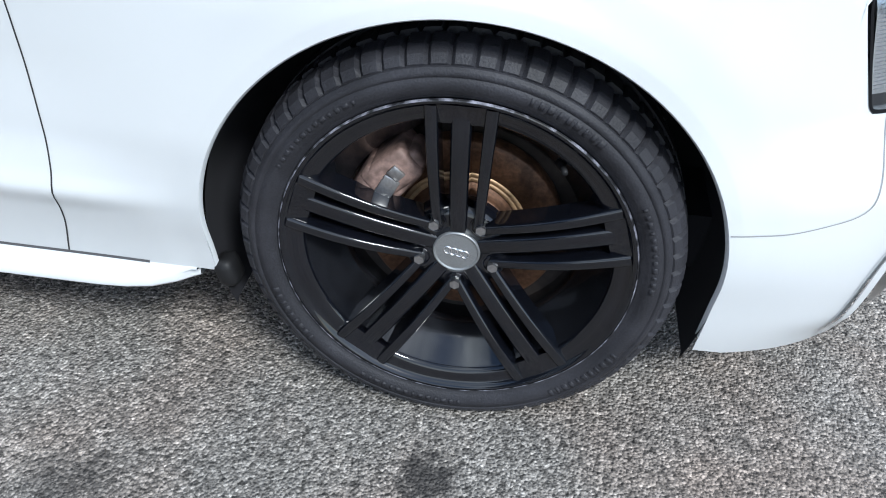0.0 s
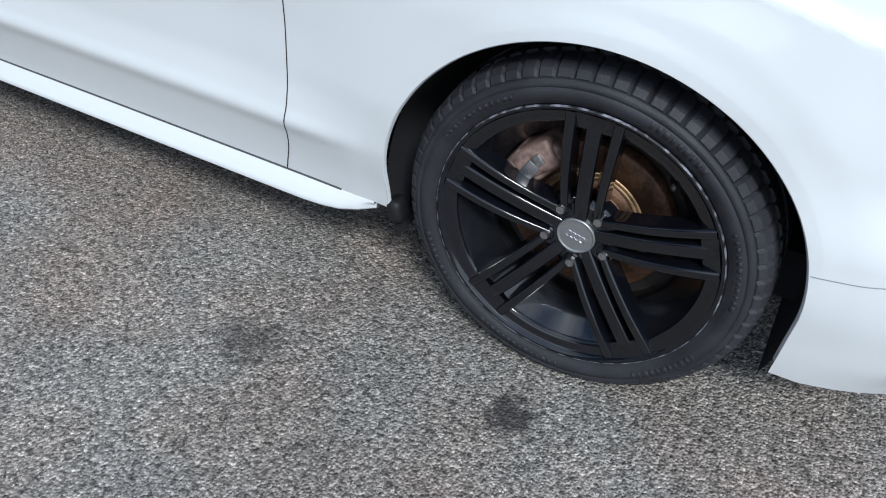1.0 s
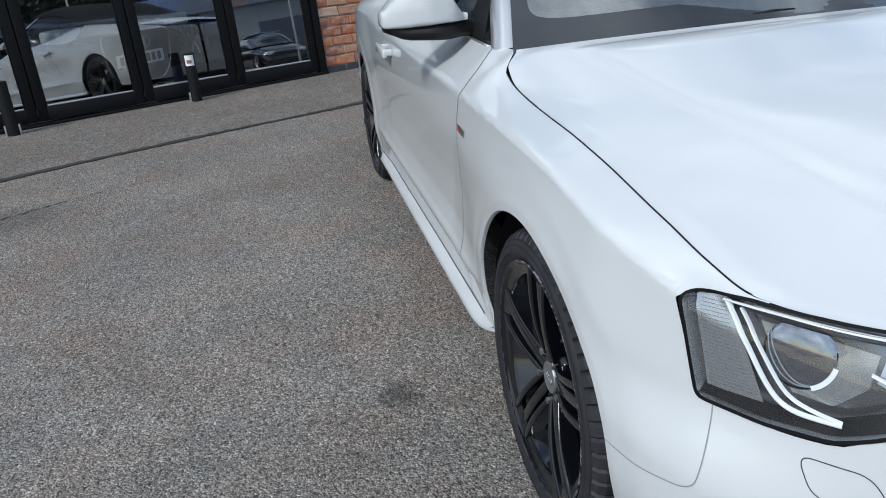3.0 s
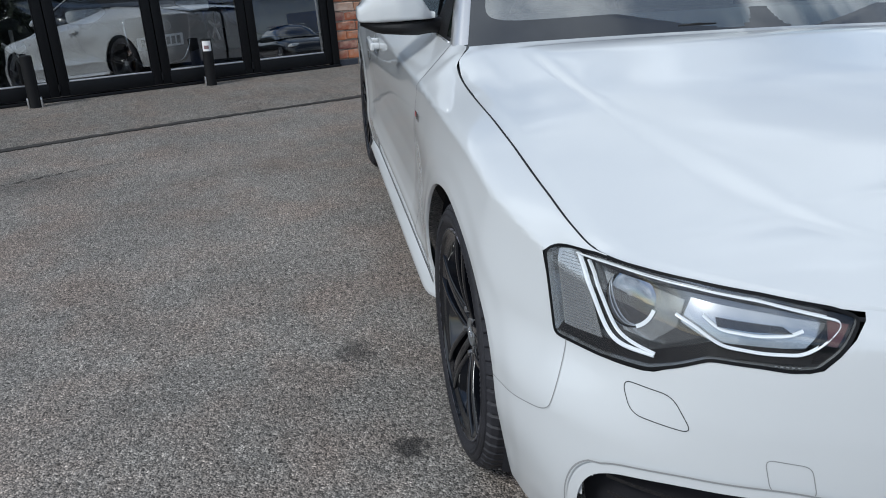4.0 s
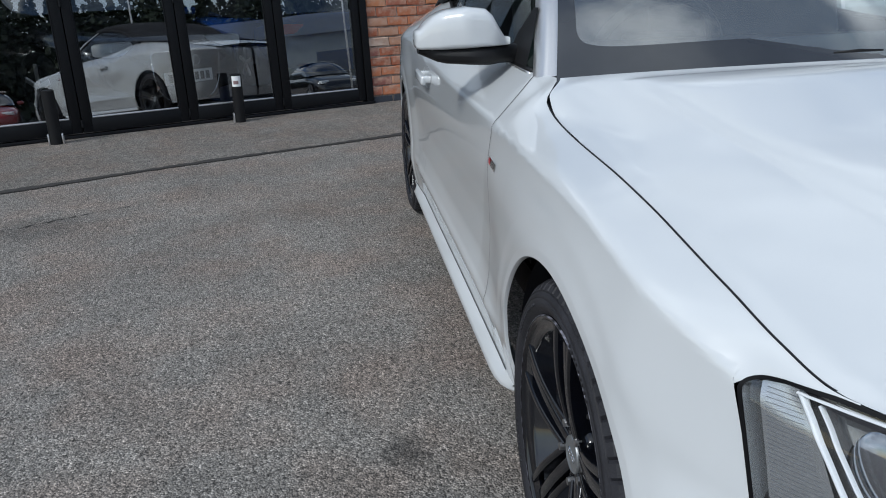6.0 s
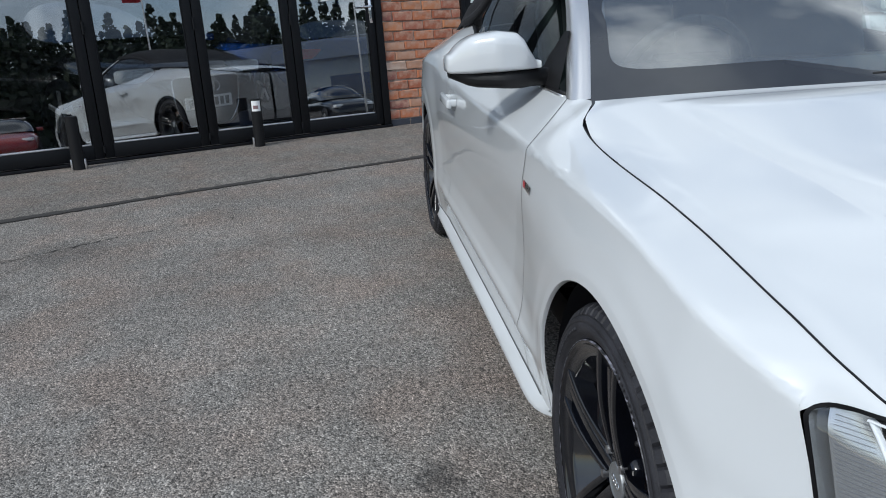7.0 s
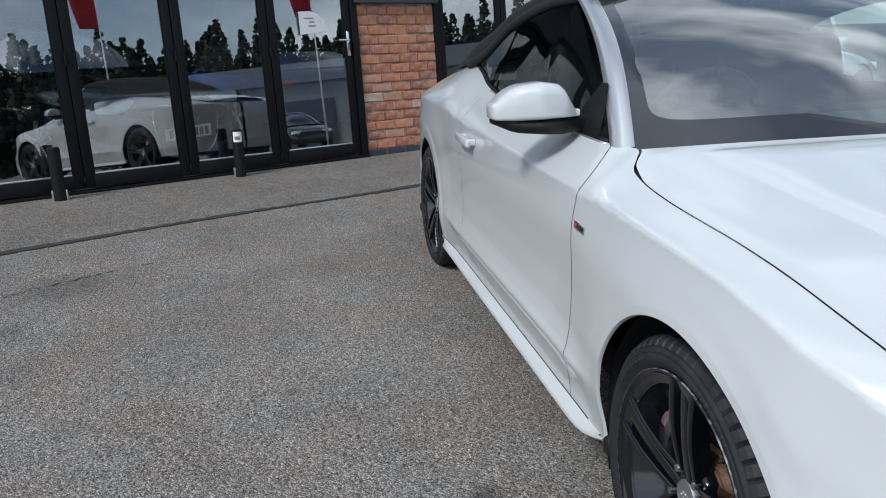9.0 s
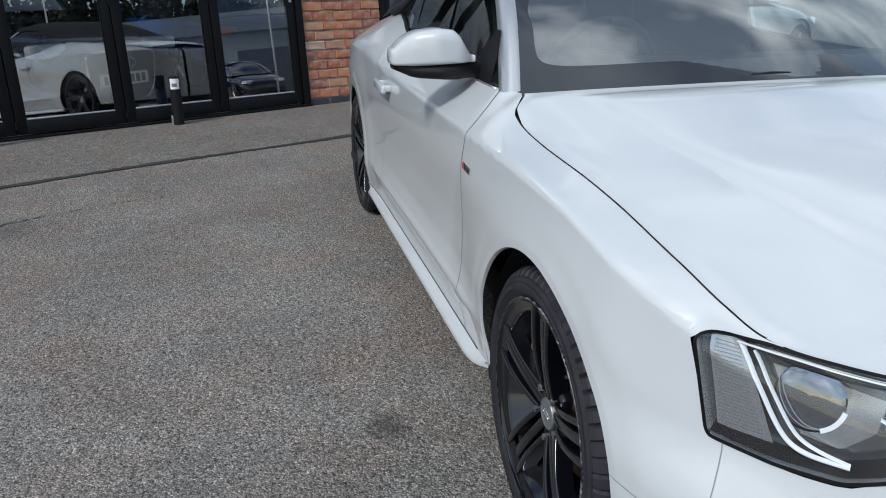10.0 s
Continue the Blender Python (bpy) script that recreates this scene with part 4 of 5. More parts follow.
# door mirrors
def mirror_shell():
    """Rounded box of the mirror cap: a slim arm at the door, a full outer end."""
    rows = []
    for t, shrink in [(k / 14, 1.0) for k in range(15)] + [(1.025, 0.93), (1.045, 0.80), (1.055, 0.55), (1.059, 0.25), (1.060, 0.02)]:
        y = -0.838 - 0.222 * t
        tt = min(t, 1.0)
        top = float(np.interp(tt, [0, 0.10, 0.17, 0.26, 0.5, 0.75, 0.9, 1.0], [0.990, 0.996, 1.036, 1.060, 1.066, 1.058, 1.040, 1.012]))
        low = float(np.interp(tt, [0, 0.2, 0.8, 1.0], [0.972, 0.968, 0.962, 0.962]))
        front = float(np.interp(tt, [0, 0.2, 0.5, 0.8, 1.0], [-0.815, -0.790, -0.785, -0.810, -0.850]))
        back = float(np.interp(tt, [0, 0.2, 1.0], [-0.845, -0.915, -0.945]))
        row = []
        for q in np.linspace(0, 2 * math.pi, 41):
            c, d = math.cos(q), math.sin(q)
            ex = math.copysign(abs(c) ** 0.5, c) * shrink
            ez = math.copysign(abs(d) ** (0.55 if d > 0 else 0.22), d) * shrink
            row.append(((front + back) / 2 + (front - back) / 2 * ex, y, (top + low) / 2 + (top - low) / 2 * ez))
        rows.append(row)
    v, f = grid(rows)
    return v, f + [tuple(range(41)), tuple(range(len(v) - 41, len(v)))[::-1]]


def mirror_base():
    rows = []
    for i in range(13):
        t = i / 12
        y = -0.800 - 0.262 * t
        top = 0.971
        low = float(np.interp(t, [0, 0.2, 0.35, 0.8, 1.0], [0.922, 0.926, 0.921, 0.928, 0.950]))
        front = float(np.interp(t, [0, 0.15, 0.3, 0.5, 0.8, 1.0], [-0.83, -0.82, -0.80, -0.792, -0.822, -0.88]))
        back = float(np.interp(t, [0, 0.2, 1.0], [-0.875, -0.905, -0.935]))
        rows.append([((front + back) / 2 + (front - back) / 2 * math.copysign(abs(math.cos(q)) ** 0.6, math.cos(q)), y, (top + low) / 2 + (top - low) / 2 * math.copysign(abs(math.sin(q)) ** 0.7, math.sin(q))) for q in np.linspace(0, 2 * math.pi, 25)])
    v, f = grid(rows)
    return v, f + [tuple(range(25)), tuple(range(len(v) - 25, len(v)))[::-1]]


for side in (1, -1):
    v, f = mirror_shell()
    cap = mesh_part("door_mirror", mirrored(v, side), f if side > 0 else [q[::-1] for q in f], PAINT, car, "white door mirror cap on a black foot")
    v, f = mirror_base()
    mesh_part("mirror_foot", mirrored(v, side), f if side > 0 else [q[::-1] for q in f], BLACK_PLASTIC, cap, "black lower mirror housing")
tri = [[(-0.715, -0.822, 0.925), (-0.905, -0.828, 0.930)], [(-0.722, -0.805, 0.99), (-0.865, -0.808, 0.995)], [(-0.765, -0.780, 1.06), (-0.80, -0.782, 1.06)]]
both("mirror_corner", *grid(tri, flip=True), BLACK_PLASTIC, car, "black triangular mirror mount")

# door handle and badge
handle = bmesh.new()
hp = shell(-1.745, 0.795)
box(handle, (0.205, 0.020, 0.034), pose(hp[0], hp[1] - 0.026, hp[2], -4, 2, 0), 0.009, 4)
for dx in (-0.088, 0.088):
    box(handle, (0.028, 0.034, 0.026), pose(hp[0] + dx, hp[1] - 0.010, hp[2], -4, 0, 0), 0.008, 3)
part("door_handle", handle, PAINT, panels["door", 1], "white pull handle", smooth=True)
dish = [[shell(-1.745 + 0.115 * r * math.cos(a), 0.795 + 0.038 * r * math.sin(a), -0.0012 if r > 0.95 else 0.016 * (1 - r) - 0.001) for a in np.linspace(0, 2 * math.pi, 33)] for r in (1.0, 0.9, 0.6, 0.2)]
mesh_part("handle_recess", *grid(dish), PAINT, panels["door", 1])
RED = material("badge_red", (0.45, 0.02, 0.03), 0.35, coat=0.5)
fender = panels["fender", 1]
badge = mesh_part("badge", *shell_ribbon([(-0.545, 0.742), (-0.512, 0.740), (-0.477, 0.738)], 0.018, 0.0030), CHROME, fender, "small silver and red wing badge")
mesh_part("badge_field", *shell_ribbon([(-0.543, 0.742), (-0.533, 0.7415), (-0.522, 0.7405)], 0.0135, 0.0042), RED, badge)
for k in range(3):
    mesh_part("badge_bar", *shell_ribbon([(-0.516 + 0.012 * k, 0.7402 - 0.0008 * k), (-0.509 + 0.012 * k, 0.7398 - 0.0008 * k)], 0.010, 0.0042), BLACK_GLOSS, badge)


# headlamps
def lamp_edge(f):
    """Outline of the headlamp on the skin, shrunk by f metres: upper edge, inner end, lower edge, outer end."""
    top = [(0.446, 0.703), (0.459, 0.7145), (0.485, 0.7195), (0.553, 0.7235), (0.65, 0.7235), (0.745, 0.7205), (0.85, 0.7120), (0.955, 0.6975), (0.992, 0.687)]
    low = [(0.965, 0.645), (0.935, 0.617), (0.90, 0.613), (0.86, 0.616), (0.785, 0.617), (0.735, 0.594), (0.69, 0.576), (0.60, 0.568), (0.500, 0.568), (0.491, 0.575)]
    pts = dense(rounded(top + low, 0.012, 4) + [])
    p = np.array(pts)
    d = np.roll(p, -1, 0) - np.roll(p, 1, 0)
    n = np.stack((d[:, 1], -d[:, 0]), 1) / (np.hypot(d[:, 0], d[:, 1])[:, None] + 1e-9)
    q = p + n * f
    return [tuple(v) for v in q]


def fill(ring_a, ring_b, e0, e1):
    rows = [[shell(s, z, e0) for s, z in ring_a + ring_a[:1]], [shell(s, z, e1) for s, z in ring_b + ring_b[:1]]]
    return grid(rows)


def lamp_patch(path_top, path_low, e_top, e_low, n=24, rows=7):
    """A surface between two curves of (s, z) set in behind the skin."""
    a, b = np.array(path_top), np.array(path_low)
    ta, tb = np.linspace(0, 1, len(a)), np.linspace(0, 1, len(b))
    out = []
    for r in np.linspace(0, 1, rows):
        row = []
        for t in np.linspace(0, 1, n):
            p = np.array((np.interp(t, ta, a[:, 0]), np.interp(t, ta, a[:, 1]))) * (1 - r) + np.array((np.interp(t, tb, b[:, 0]), np.interp(t, tb, b[:, 1]))) * r
            row.append(shell(p[0], p[1], e_top + (e_low - e_top) * r))
        out.append(row)
    return grid(out)


LAMP_GREY = material("lamp_silver_grey", (0.50, 0.52, 0.53), 0.22, metal=0.8, grain=0.1)
LAMP_DARK = material("lamp_dark_grey", (0.22, 0.23, 0.24), 0.22, metal=0.8, grain=0.1)
LAMP_FRAME = material("lamp_frame_black", (0.003, 0.003, 0.004), 0.45, spec=0.2)
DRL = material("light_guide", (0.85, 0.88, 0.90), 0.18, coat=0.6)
GLASSY = material("projector_glass", (0.36, 0.38, 0.41), 0.05, metal=1.0)
AMBER = material("side_marker", (0.075, 0.020, 0.015), 0.3)


def lamp_strip(path, width, depth, lift=0.006):
    """A raised light guide along a path of (s, z), depth metres inside the lens."""
    p = dense(path, 0.006)
    q = np.array(p)
    d = np.gradient(q, axis=0)
    n = np.stack((-d[:, 1], d[:, 0]), 1) / (np.hypot(d[:, 0], d[:, 1])[:, None] + 1e-9)
    rows = []
    for o, e in ((-0.5, depth + lift), (-0.45, depth + 0.001), (-0.2, depth), (0.2, depth), (0.45, depth + 0.001), (0.5, depth + lift)):
        rows.append([shell(*(q[i] + n[i] * o * width), e) for i in range(len(q))])
    return grid(rows)


outline = lamp_edge(-0.002)
ring1 = lamp_edge(0.0025)
both("headlight", *fill(outline, ring1, -0.0012, -0.0004), LAMP_FRAME, car, "clear headlamp with bright light guides in a black frame")
lamps = [o for o in car.children if o.name.startswith("headlight")]


def lamp_part(name, mesh, mat, label="", smooth_=True):
    for o, side in zip(lamps, (1, -1)):
        mesh_part(name, mirrored(mesh[0], side), mesh[1] if side > 0 else [q[::-1] for q in mesh[1]], mat, o, label, smooth_)


lamp_part("frame_wall", fill(ring1, lamp_edge(0.005), 0.0005, 0.03), LAMP_GREY)
up = [(0.455, 0.707), (0.553, 0.719), (0.65, 0.719), (0.745, 0.716), (0.85, 0.707), (0.985, 0.685)]
lo = [(0.496, 0.575), (0.60, 0.575), (0.69, 0.583), (0.735, 0.600), (0.785, 0.622), (0.94, 0.622)]
lamp_part("housing", lamp_patch(up, lo, 0.022, 0.034, 40, 12), LAMP_DARK, "dark grey lamp interior")
lamp_part("lower_shelf", lamp_patch([(0.493, 0.588), (0.60, 0.589), (0.69, 0.600), (0.735, 0.618), (0.785, 0.636), (0.95, 0.638)], lo, 0.018, 0.004, 40, 4), LAMP_FRAME)
lamp_part("reflector", lamp_patch([(0.460, 0.708), (0.490, 0.713), (0.512, 0.714)], [(0.499, 0.583), (0.55, 0.586), (0.588, 0.588)], 0.010, 0.014, 8, 26), LAMP_GREY, "ribbed grey side reflector")
for k in range(24):
    f = (k + 0.5) / 24
    a = np.array((0.467 + 0.034 * f, 0.706 - 0.118 * f))
    b = np.array((0.504 + 0.068 * f, 0.707 - 0.115 * f))
    lamp_part("rib", lamp_strip([tuple(a), tuple(b)], 0.0012, 0.0095 + 0.004 * f, 0.001), LAMP_DARK)
lamp_part("light_guide", lamp_strip(rounded([(0.506, 0.711), (0.548, 0.666), (0.584, 0.622), (0.610, 0.600), (0.640, 0.593), (0.697, 0.596)], 0.03, 6, closed=False), 0.0050, 0.005), DRL, "bright daytime light guide")
lamp_part("light_guide", lamp_strip(rounded([(0.530, 0.706), (0.566, 0.666), (0.600, 0.628), (0.624, 0.609), (0.660, 0.601), (0.697, 0.598)], 0.03, 6, closed=False), 0.0032, 0.007), DRL)
lamp_part("light_guide", lamp_strip(rounded([(0.503, 0.7115), (0.60, 0.7135), (0.745, 0.709), (0.85, 0.7005), (0.970, 0.680), (0.940, 0.650), (0.915, 0.634), (0.86, 0.632), (0.80, 0.636), (0.755, 0.658), (0.722, 0.668)], 0.014, 5, closed=False), 0.0030, 0.004), DRL, "bright daytime light guide")
lamp_part("light_guide", lamp_strip(rounded([(0.765, 0.672), (0.795, 0.655), (0.85, 0.652), (0.895, 0.656), (0.915, 0.664)], 0.012, 4, closed=False), 0.003, 0.012), DRL)
lamp_part("inner_reflector", lamp_patch([(0.74, 0.690), (0.85, 0.682), (0.95, 0.672)], [(0.73, 0.655), (0.80, 0.630), (0.92, 0.640)], 0.022, 0.018, 20, 6), LAMP_GREY, "silver inner reflector")
lamp_part("reflector_pod", lamp_patch([(0.785, 0.672), (0.83, 0.670), (0.885, 0.668)], [(0.79, 0.660), (0.84, 0.658), (0.90, 0.660)], 0.016, 0.014, 12, 3), BLACK_GLOSS)
lamp_part("end_cover", lamp_patch([(0.948, 0.694), (0.968, 0.690), (0.990, 0.684)], [(0.925, 0.622), (0.945, 0.624), (0.968, 0.648)], 0.006, 0.006, 8, 6), LAMP_FRAME)
lamp_part("side_marker", lamp_patch([(0.945, 0.682), (0.975, 0.678)], [(0.945, 0.652), (0.958, 0.650)], 0.004, 0.004, 4, 4), AMBER, "dull red-brown marker")
# projector
pc = shell(0.622, 0.659, 0.040)
pn = -shell_normal(0.640, 0.652)
pn = Vector(pn) if pn[0] > 0 else -Vector(pn)
pz = pn.to_track_quat("Z", "Y").to_matrix().to_4x4()
pz.translation = Vector(pc)
rows = []
for r, h in ((0.0515, -0.02), (0.0515, 0.009), (0.0505, 0.010), (0.050, 0.009)):
    rows.append([tuple(pz @ Vector((r * math.cos(a), r * math.sin(a), h))) for a in np.linspace(0, 2 * math.pi, 41)])
lamp_part("projector_ring", grid(rows), GLASSY, "bright projector ring")
rows = []
for f in np.linspace(0, 1, 10):
    r, h = 0.050 * math.cos(f * math.pi / 2), 0.009 + 0.011 * math.sin(f * math.pi / 2)
    rows.append([tuple(pz @ Vector((r * math.cos(a), r * math.sin(a), h))) for a in np.linspace(0, 2 * math.pi, 41)])
BALL = material("projector_lens", (0.02, 0.023, 0.028), 0.03, coat=1.0, spec=1.0)
lamp_part("projector_lens", grid(rows), GLASSY, "dark glossy projector lens")
# white arc laid over the lens in place of its glint
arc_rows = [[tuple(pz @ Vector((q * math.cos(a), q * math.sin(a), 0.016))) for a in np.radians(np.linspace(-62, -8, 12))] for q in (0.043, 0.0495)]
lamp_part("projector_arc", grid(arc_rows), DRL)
lamp_part("projector_bezel", lamp_patch([(0.555, 0.690), (0.65, 0.690), (0.73, 0.684)], [(0.620, 0.608), (0.68, 0.606), (0.722, 0.640)], 0.024, 0.028, 20, 8), LAMP_GREY)
up_l = [(a, b + 0.002) for a, b in up]
lo_l = [(a, b - 0.003) for a, b in lo]
v, f = lamp_patch(up_l, lo_l, 0.0015, 0.0015, 48, 14)
lamp_part("lamp_lens", (v, f), LENS, "clear polycarbonate lens")
for o in scene.collection.objects:
    if o.name.startswith("lamp_lens"):
        o.visible_shadow = False
LETTER = material("grey_print", (0.20, 0.21, 0.22), 0.6)
for k in range(5):
    lamp_part("print_bar", shell_ribbon([(0.875 + 0.008 * k, 0.6205), (0.879 + 0.008 * k, 0.6203)], 0.0016, 0.0018), LETTER)

# ---- showroom ----
FACADE = Matrix.Translation((-6.62, -0.90, 0)) @ Matrix.Rotation(math.atan2(-0.902, 0.433), 4, "Z")


ROOM = FACADE.copy()
# the forecourt falls towards the showroom, so the upright facade leans back against the ground's normal
FACADE = FACADE @ Matrix.Rotation(radians(4.16), 4, "X")


def at(x, y, z, rx=0, ry=0, rz=0):
    """A pose in the facade's own frame: x along it to the south, y out of it, z up."""
    return FACADE @ pose(x, y, z, rx, ry, rz)


def inside_at(x, y, z, rx=0, ry=0, rz=0):
    """The same, level with the ground."""
    return ROOM @ pose(x, y, z, rx, ry, rz)


def setting(name, size, m, mat, label, category, bevel=0.0):
    return tagged(block(name, size, m, mat, None, "", bevel), label, category, kind="structure")


CLAD = material("grey_cladding", (0.075, 0.085, 0.095), 0.5, grain=0.2, wear=0.3)
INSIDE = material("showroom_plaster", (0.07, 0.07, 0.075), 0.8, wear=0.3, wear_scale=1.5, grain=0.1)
TILE = material("showroom_floor", (0.10, 0.10, 0.105), 0.35, wear=0.4, wear_scale=2)
setting("floor", (14, 7, 0.02), inside_at(2.0, -3.6, 0.0), TILE, "dark polished showroom floor", "floor")
# unseen, near-black shell keeps the room dark; the ceiling gap is added for light
setting("ceiling", (14, 1.9, 0.1), inside_at(2.0, -0.95, 3.0), INSIDE, "dark showroom ceiling before an added daylight gap", "ceiling")
setting("ceiling_rear", (14, 4.0, 0.1), inside_at(2.0, -5.4, 3.0), INSIDE, "dark showroom ceiling behind an added daylight gap", "ceiling")
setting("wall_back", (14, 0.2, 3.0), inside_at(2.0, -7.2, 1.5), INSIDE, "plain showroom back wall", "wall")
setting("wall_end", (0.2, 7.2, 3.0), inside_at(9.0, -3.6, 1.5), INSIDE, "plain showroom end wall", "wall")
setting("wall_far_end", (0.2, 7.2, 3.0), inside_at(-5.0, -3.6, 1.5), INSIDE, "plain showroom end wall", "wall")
setting("wall_fascia", (14, 0.25, 1.2), at(2.0, -0.10, 2.95), CLAD, "grey cladding above the glass doors", "wall")
# unseen slabs, split to leave the added gap open to the sky
setting("roof_slab", (14.4, 2.2, 0.2), inside_at(2.0, -0.8, 3.65), CLAD, "flat showroom roof before an added daylight gap", "roof")
setting("roof_slab_rear", (14.4, 4.1, 0.2), inside_at(2.0, -5.45, 3.65), CLAD, "flat showroom roof behind an added daylight gap", "roof")

# glazed folding doors
H = 2.33
DOORS = [(0.075 + 0.872 * k, 0.075 + 0.872 * (k + 1)) for k in range(8)]
jamb = block("door_jamb", (0.07, 0.11, H), at(0.038, -0.02, H / 2), ALUMINIUM_BLACK, None, "", 0.004)
tagged(jamb, "black aluminium door frame beside the brick pier", "door frame", kind="structure")
setting("door_head", (7.05, 0.11, 0.07), at(3.525, -0.02, H + 0.035), ALUMINIUM_BLACK, "black aluminium door head", "door frame", 0.004)
setting("door_sill", (7.05, 0.13, 0.025), at(3.525, -0.01, 0.0125), ALUMINIUM_BLACK, "black aluminium threshold", "door frame", 0.004)


def door_leaf(n, x0, x1, base_m):
    """A glazed leaf: four frame bars, beads and one pane."""
    w, stile, low = x1 - x0, 0.072, 0.115
    leaf = thing("door_%d" % n, "black-framed glass folding door, shut, reflecting the forecourt", "door")
    tagged(leaf, kind="structure")
    for x in (x0 + 0.004 + stile / 2, x1 - 0.004 - stile / 2):
        block("stile", (stile, 0.075, H - 0.05), base_m @ pose(x, -0.02, H / 2 + 0.012), ALUMINIUM_BLACK, leaf)
    block("bottom_rail", (w - 0.008 - 2 * stile, 0.073, low), base_m @ pose((x0 + x1) / 2, -0.02, 0.035 + low / 2), ALUMINIUM_BLACK, leaf)
    block("top_rail", (w - 0.008 - 2 * stile, 0.073, 0.09), base_m @ pose((x0 + x1) / 2, -0.02, H - 0.06), ALUMINIUM_BLACK, leaf)
    gx0, gx1, gz0, gz1 = x0 + stile + 0.004, x1 - stile - 0.004, 0.035 + low, H - 0.105
    for x in (gx0 + 0.006, gx1 - 0.006):
        block("bead", (0.012, 0.02, gz1 - gz0), base_m @ pose(x, 0.0, (gz0 + gz1) / 2), ALUMINIUM_BLACK, leaf, bevel=0.002)
    block("bead", (gx1 - gx0 - 0.024, 0.02, 0.012), base_m @ pose((gx0 + gx1) / 2, 0.0, gz0 + 0.006), SILVER, leaf, "bright spacer along the glass edge", bevel=0.002)
    pn = block("pane", (gx1 - gx0, 0.006, gz1 - gz0), base_m @ pose((gx0 + gx1) / 2, -0.018, (gz0 + gz1) / 2, 0, 0, -3.2), PANE, leaf, bevel=0.0)
    pn.visible_shadow = False
    for z in (0.06, 1.02):
        hinge = bmesh.new()
        bmesh.ops.create_cone(hinge, cap_ends=True, segments=12, radius1=0.010, radius2=0.010, depth=0.06 if z < 0.5 else 0.10, matrix=base_m @ pose(x1, 0.024, z + 0.05))
        part("hinge", hinge, ALUMINIUM_BLACK, leaf, smooth=True)
    return leaf


for n, (x0, x1) in enumerate(DOORS):
    leaf = door_leaf(n + 1, x0, x1, FACADE)
    if n == 0:
        bm = bmesh.new()
        box(bm, (0.030, 0.012, 0.235), at(x0 + 0.050, 0.024, 1.12), 0.005, 3)
        plate = part("handle_plate", bm, CHROME, leaf, "bright metal handle plate", smooth=True)
        bm = bmesh.new()
        box(bm, (0.125, 0.014, 0.018), at(x0 + 0.105, 0.062, 1.155), 0.006, 3)
        box(bm, (0.018, 0.045, 0.018), at(x0 + 0.050, 0.044, 1.155), 0.006, 3)
        part("lever", bm, CHROME, plate, smooth=True)
PAPER = material("white_paper", (0.88, 0.88, 0.87), 0.8, wear=0.2, darker=0.9)
INK = material("grey_ink", (0.25, 0.16, 0.16), 0.8)
verts = [tuple(FACADE @ Vector((0.62 - px, 0.006, 1.215 + pz_))) for px, pz_ in [(0.0, 0.0), (0.29, 0.03), (0.30, 0.05), (0.27, 0.13), (0.20, 0.19), (0.12, 0.215), (0.0, 0.21)]]
notice = mesh_part("paper_notice", verts, [tuple(range(len(verts)))[::-1]], PAPER, None, smooth=False)
sol = notice.modifiers.new("thick", "SOLIDIFY")
sol.thickness = 0.001
tagged(notice, "white paper notice with grey print stuck on the door glass", "notice")
for k, (dx, w) in enumerate(((0.10, 0.10), (0.13, 0.05), (0.13, 0.08))):
    block("print_line", (w, 0.0012, 0.010), FACADE @ pose(0.62 - dx, 0.0085, 1.365 - 0.035 * k), INK, notice, bevel=0.0)

# second glazed opening beyond the pier
for n, (x0, x1) in enumerate(((-1.86, -0.98), (-2.74, -1.86), (-3.62, -2.74))):
    door_leaf(20 + n, x0, x1, FACADE)
setting("door_jamb_north", (0.05, 0.11, H), at(-0.955, -0.02, H / 2), ALUMINIUM_BLACK, "black aluminium door frame", "door frame", 0.004)
setting("wall_north", (1.5, 0.25, 2.6), at(-4.4, -0.1, 1.3), CLAD, "grey clad wall", "wall")

# brick pier
MORTAR = material("mortar", (0.46, 0.37, 0.30), 0.95, grain=0.7, grain_scale=120, bump=0.8, wear=0.9, wear_scale=9, darker=0.5)
BRICK = bpy.data.materials.new("reclaimed_brick")
BRICK.use_nodes = True
bn, bl = BRICK.node_tree.nodes, BRICK.node_tree.links
info, ramp, noise_a, noise_b, mixb, bmp, geo = (bn.new("ShaderNode" + k) for k in ("ObjectInfo", "ValToRGB", "TexNoise", "TexNoise", "MixRGB", "Bump", "TexCoord"))
cols = [(0.0, (0.42, 0.135, 0.070)), (0.2, (0.56, 0.20, 0.095)), (0.4, (0.47, 0.165, 0.10)), (0.55, (0.60, 0.24, 0.11)), (0.7, (0.33, 0.13, 0.10)), (0.85, (0.56, 0.29, 0.18)), (0.95, (0.62, 0.46, 0.36))]
ramp.color_ramp.interpolation = "CONSTANT"
ramp.color_ramp.elements[0].color = (*cols[0][1], 1)
ramp.color_ramp.elements[1].position, ramp.color_ramp.elements[1].color = cols[1][0], (*cols[1][1], 1)
for p, c in cols[2:]:
    ramp.color_ramp.elements.new(p).color = (*c, 1)
noise_a.inputs["Scale"].default_value, noise_a.inputs["Detail"].default_value = 14, 6
noise_b.inputs["Scale"].default_value, noise_b.inputs["Detail"].default_value = 160, 4
bl.new(info.outputs["Random"], ramp.inputs["Fac"])
bl.new(geo.outputs["Object"], noise_a.inputs["Vector"])
bl.new(geo.outputs["Object"], noise_b.inputs["Vector"])
thresh = bn.new("ShaderNodeMapRange")
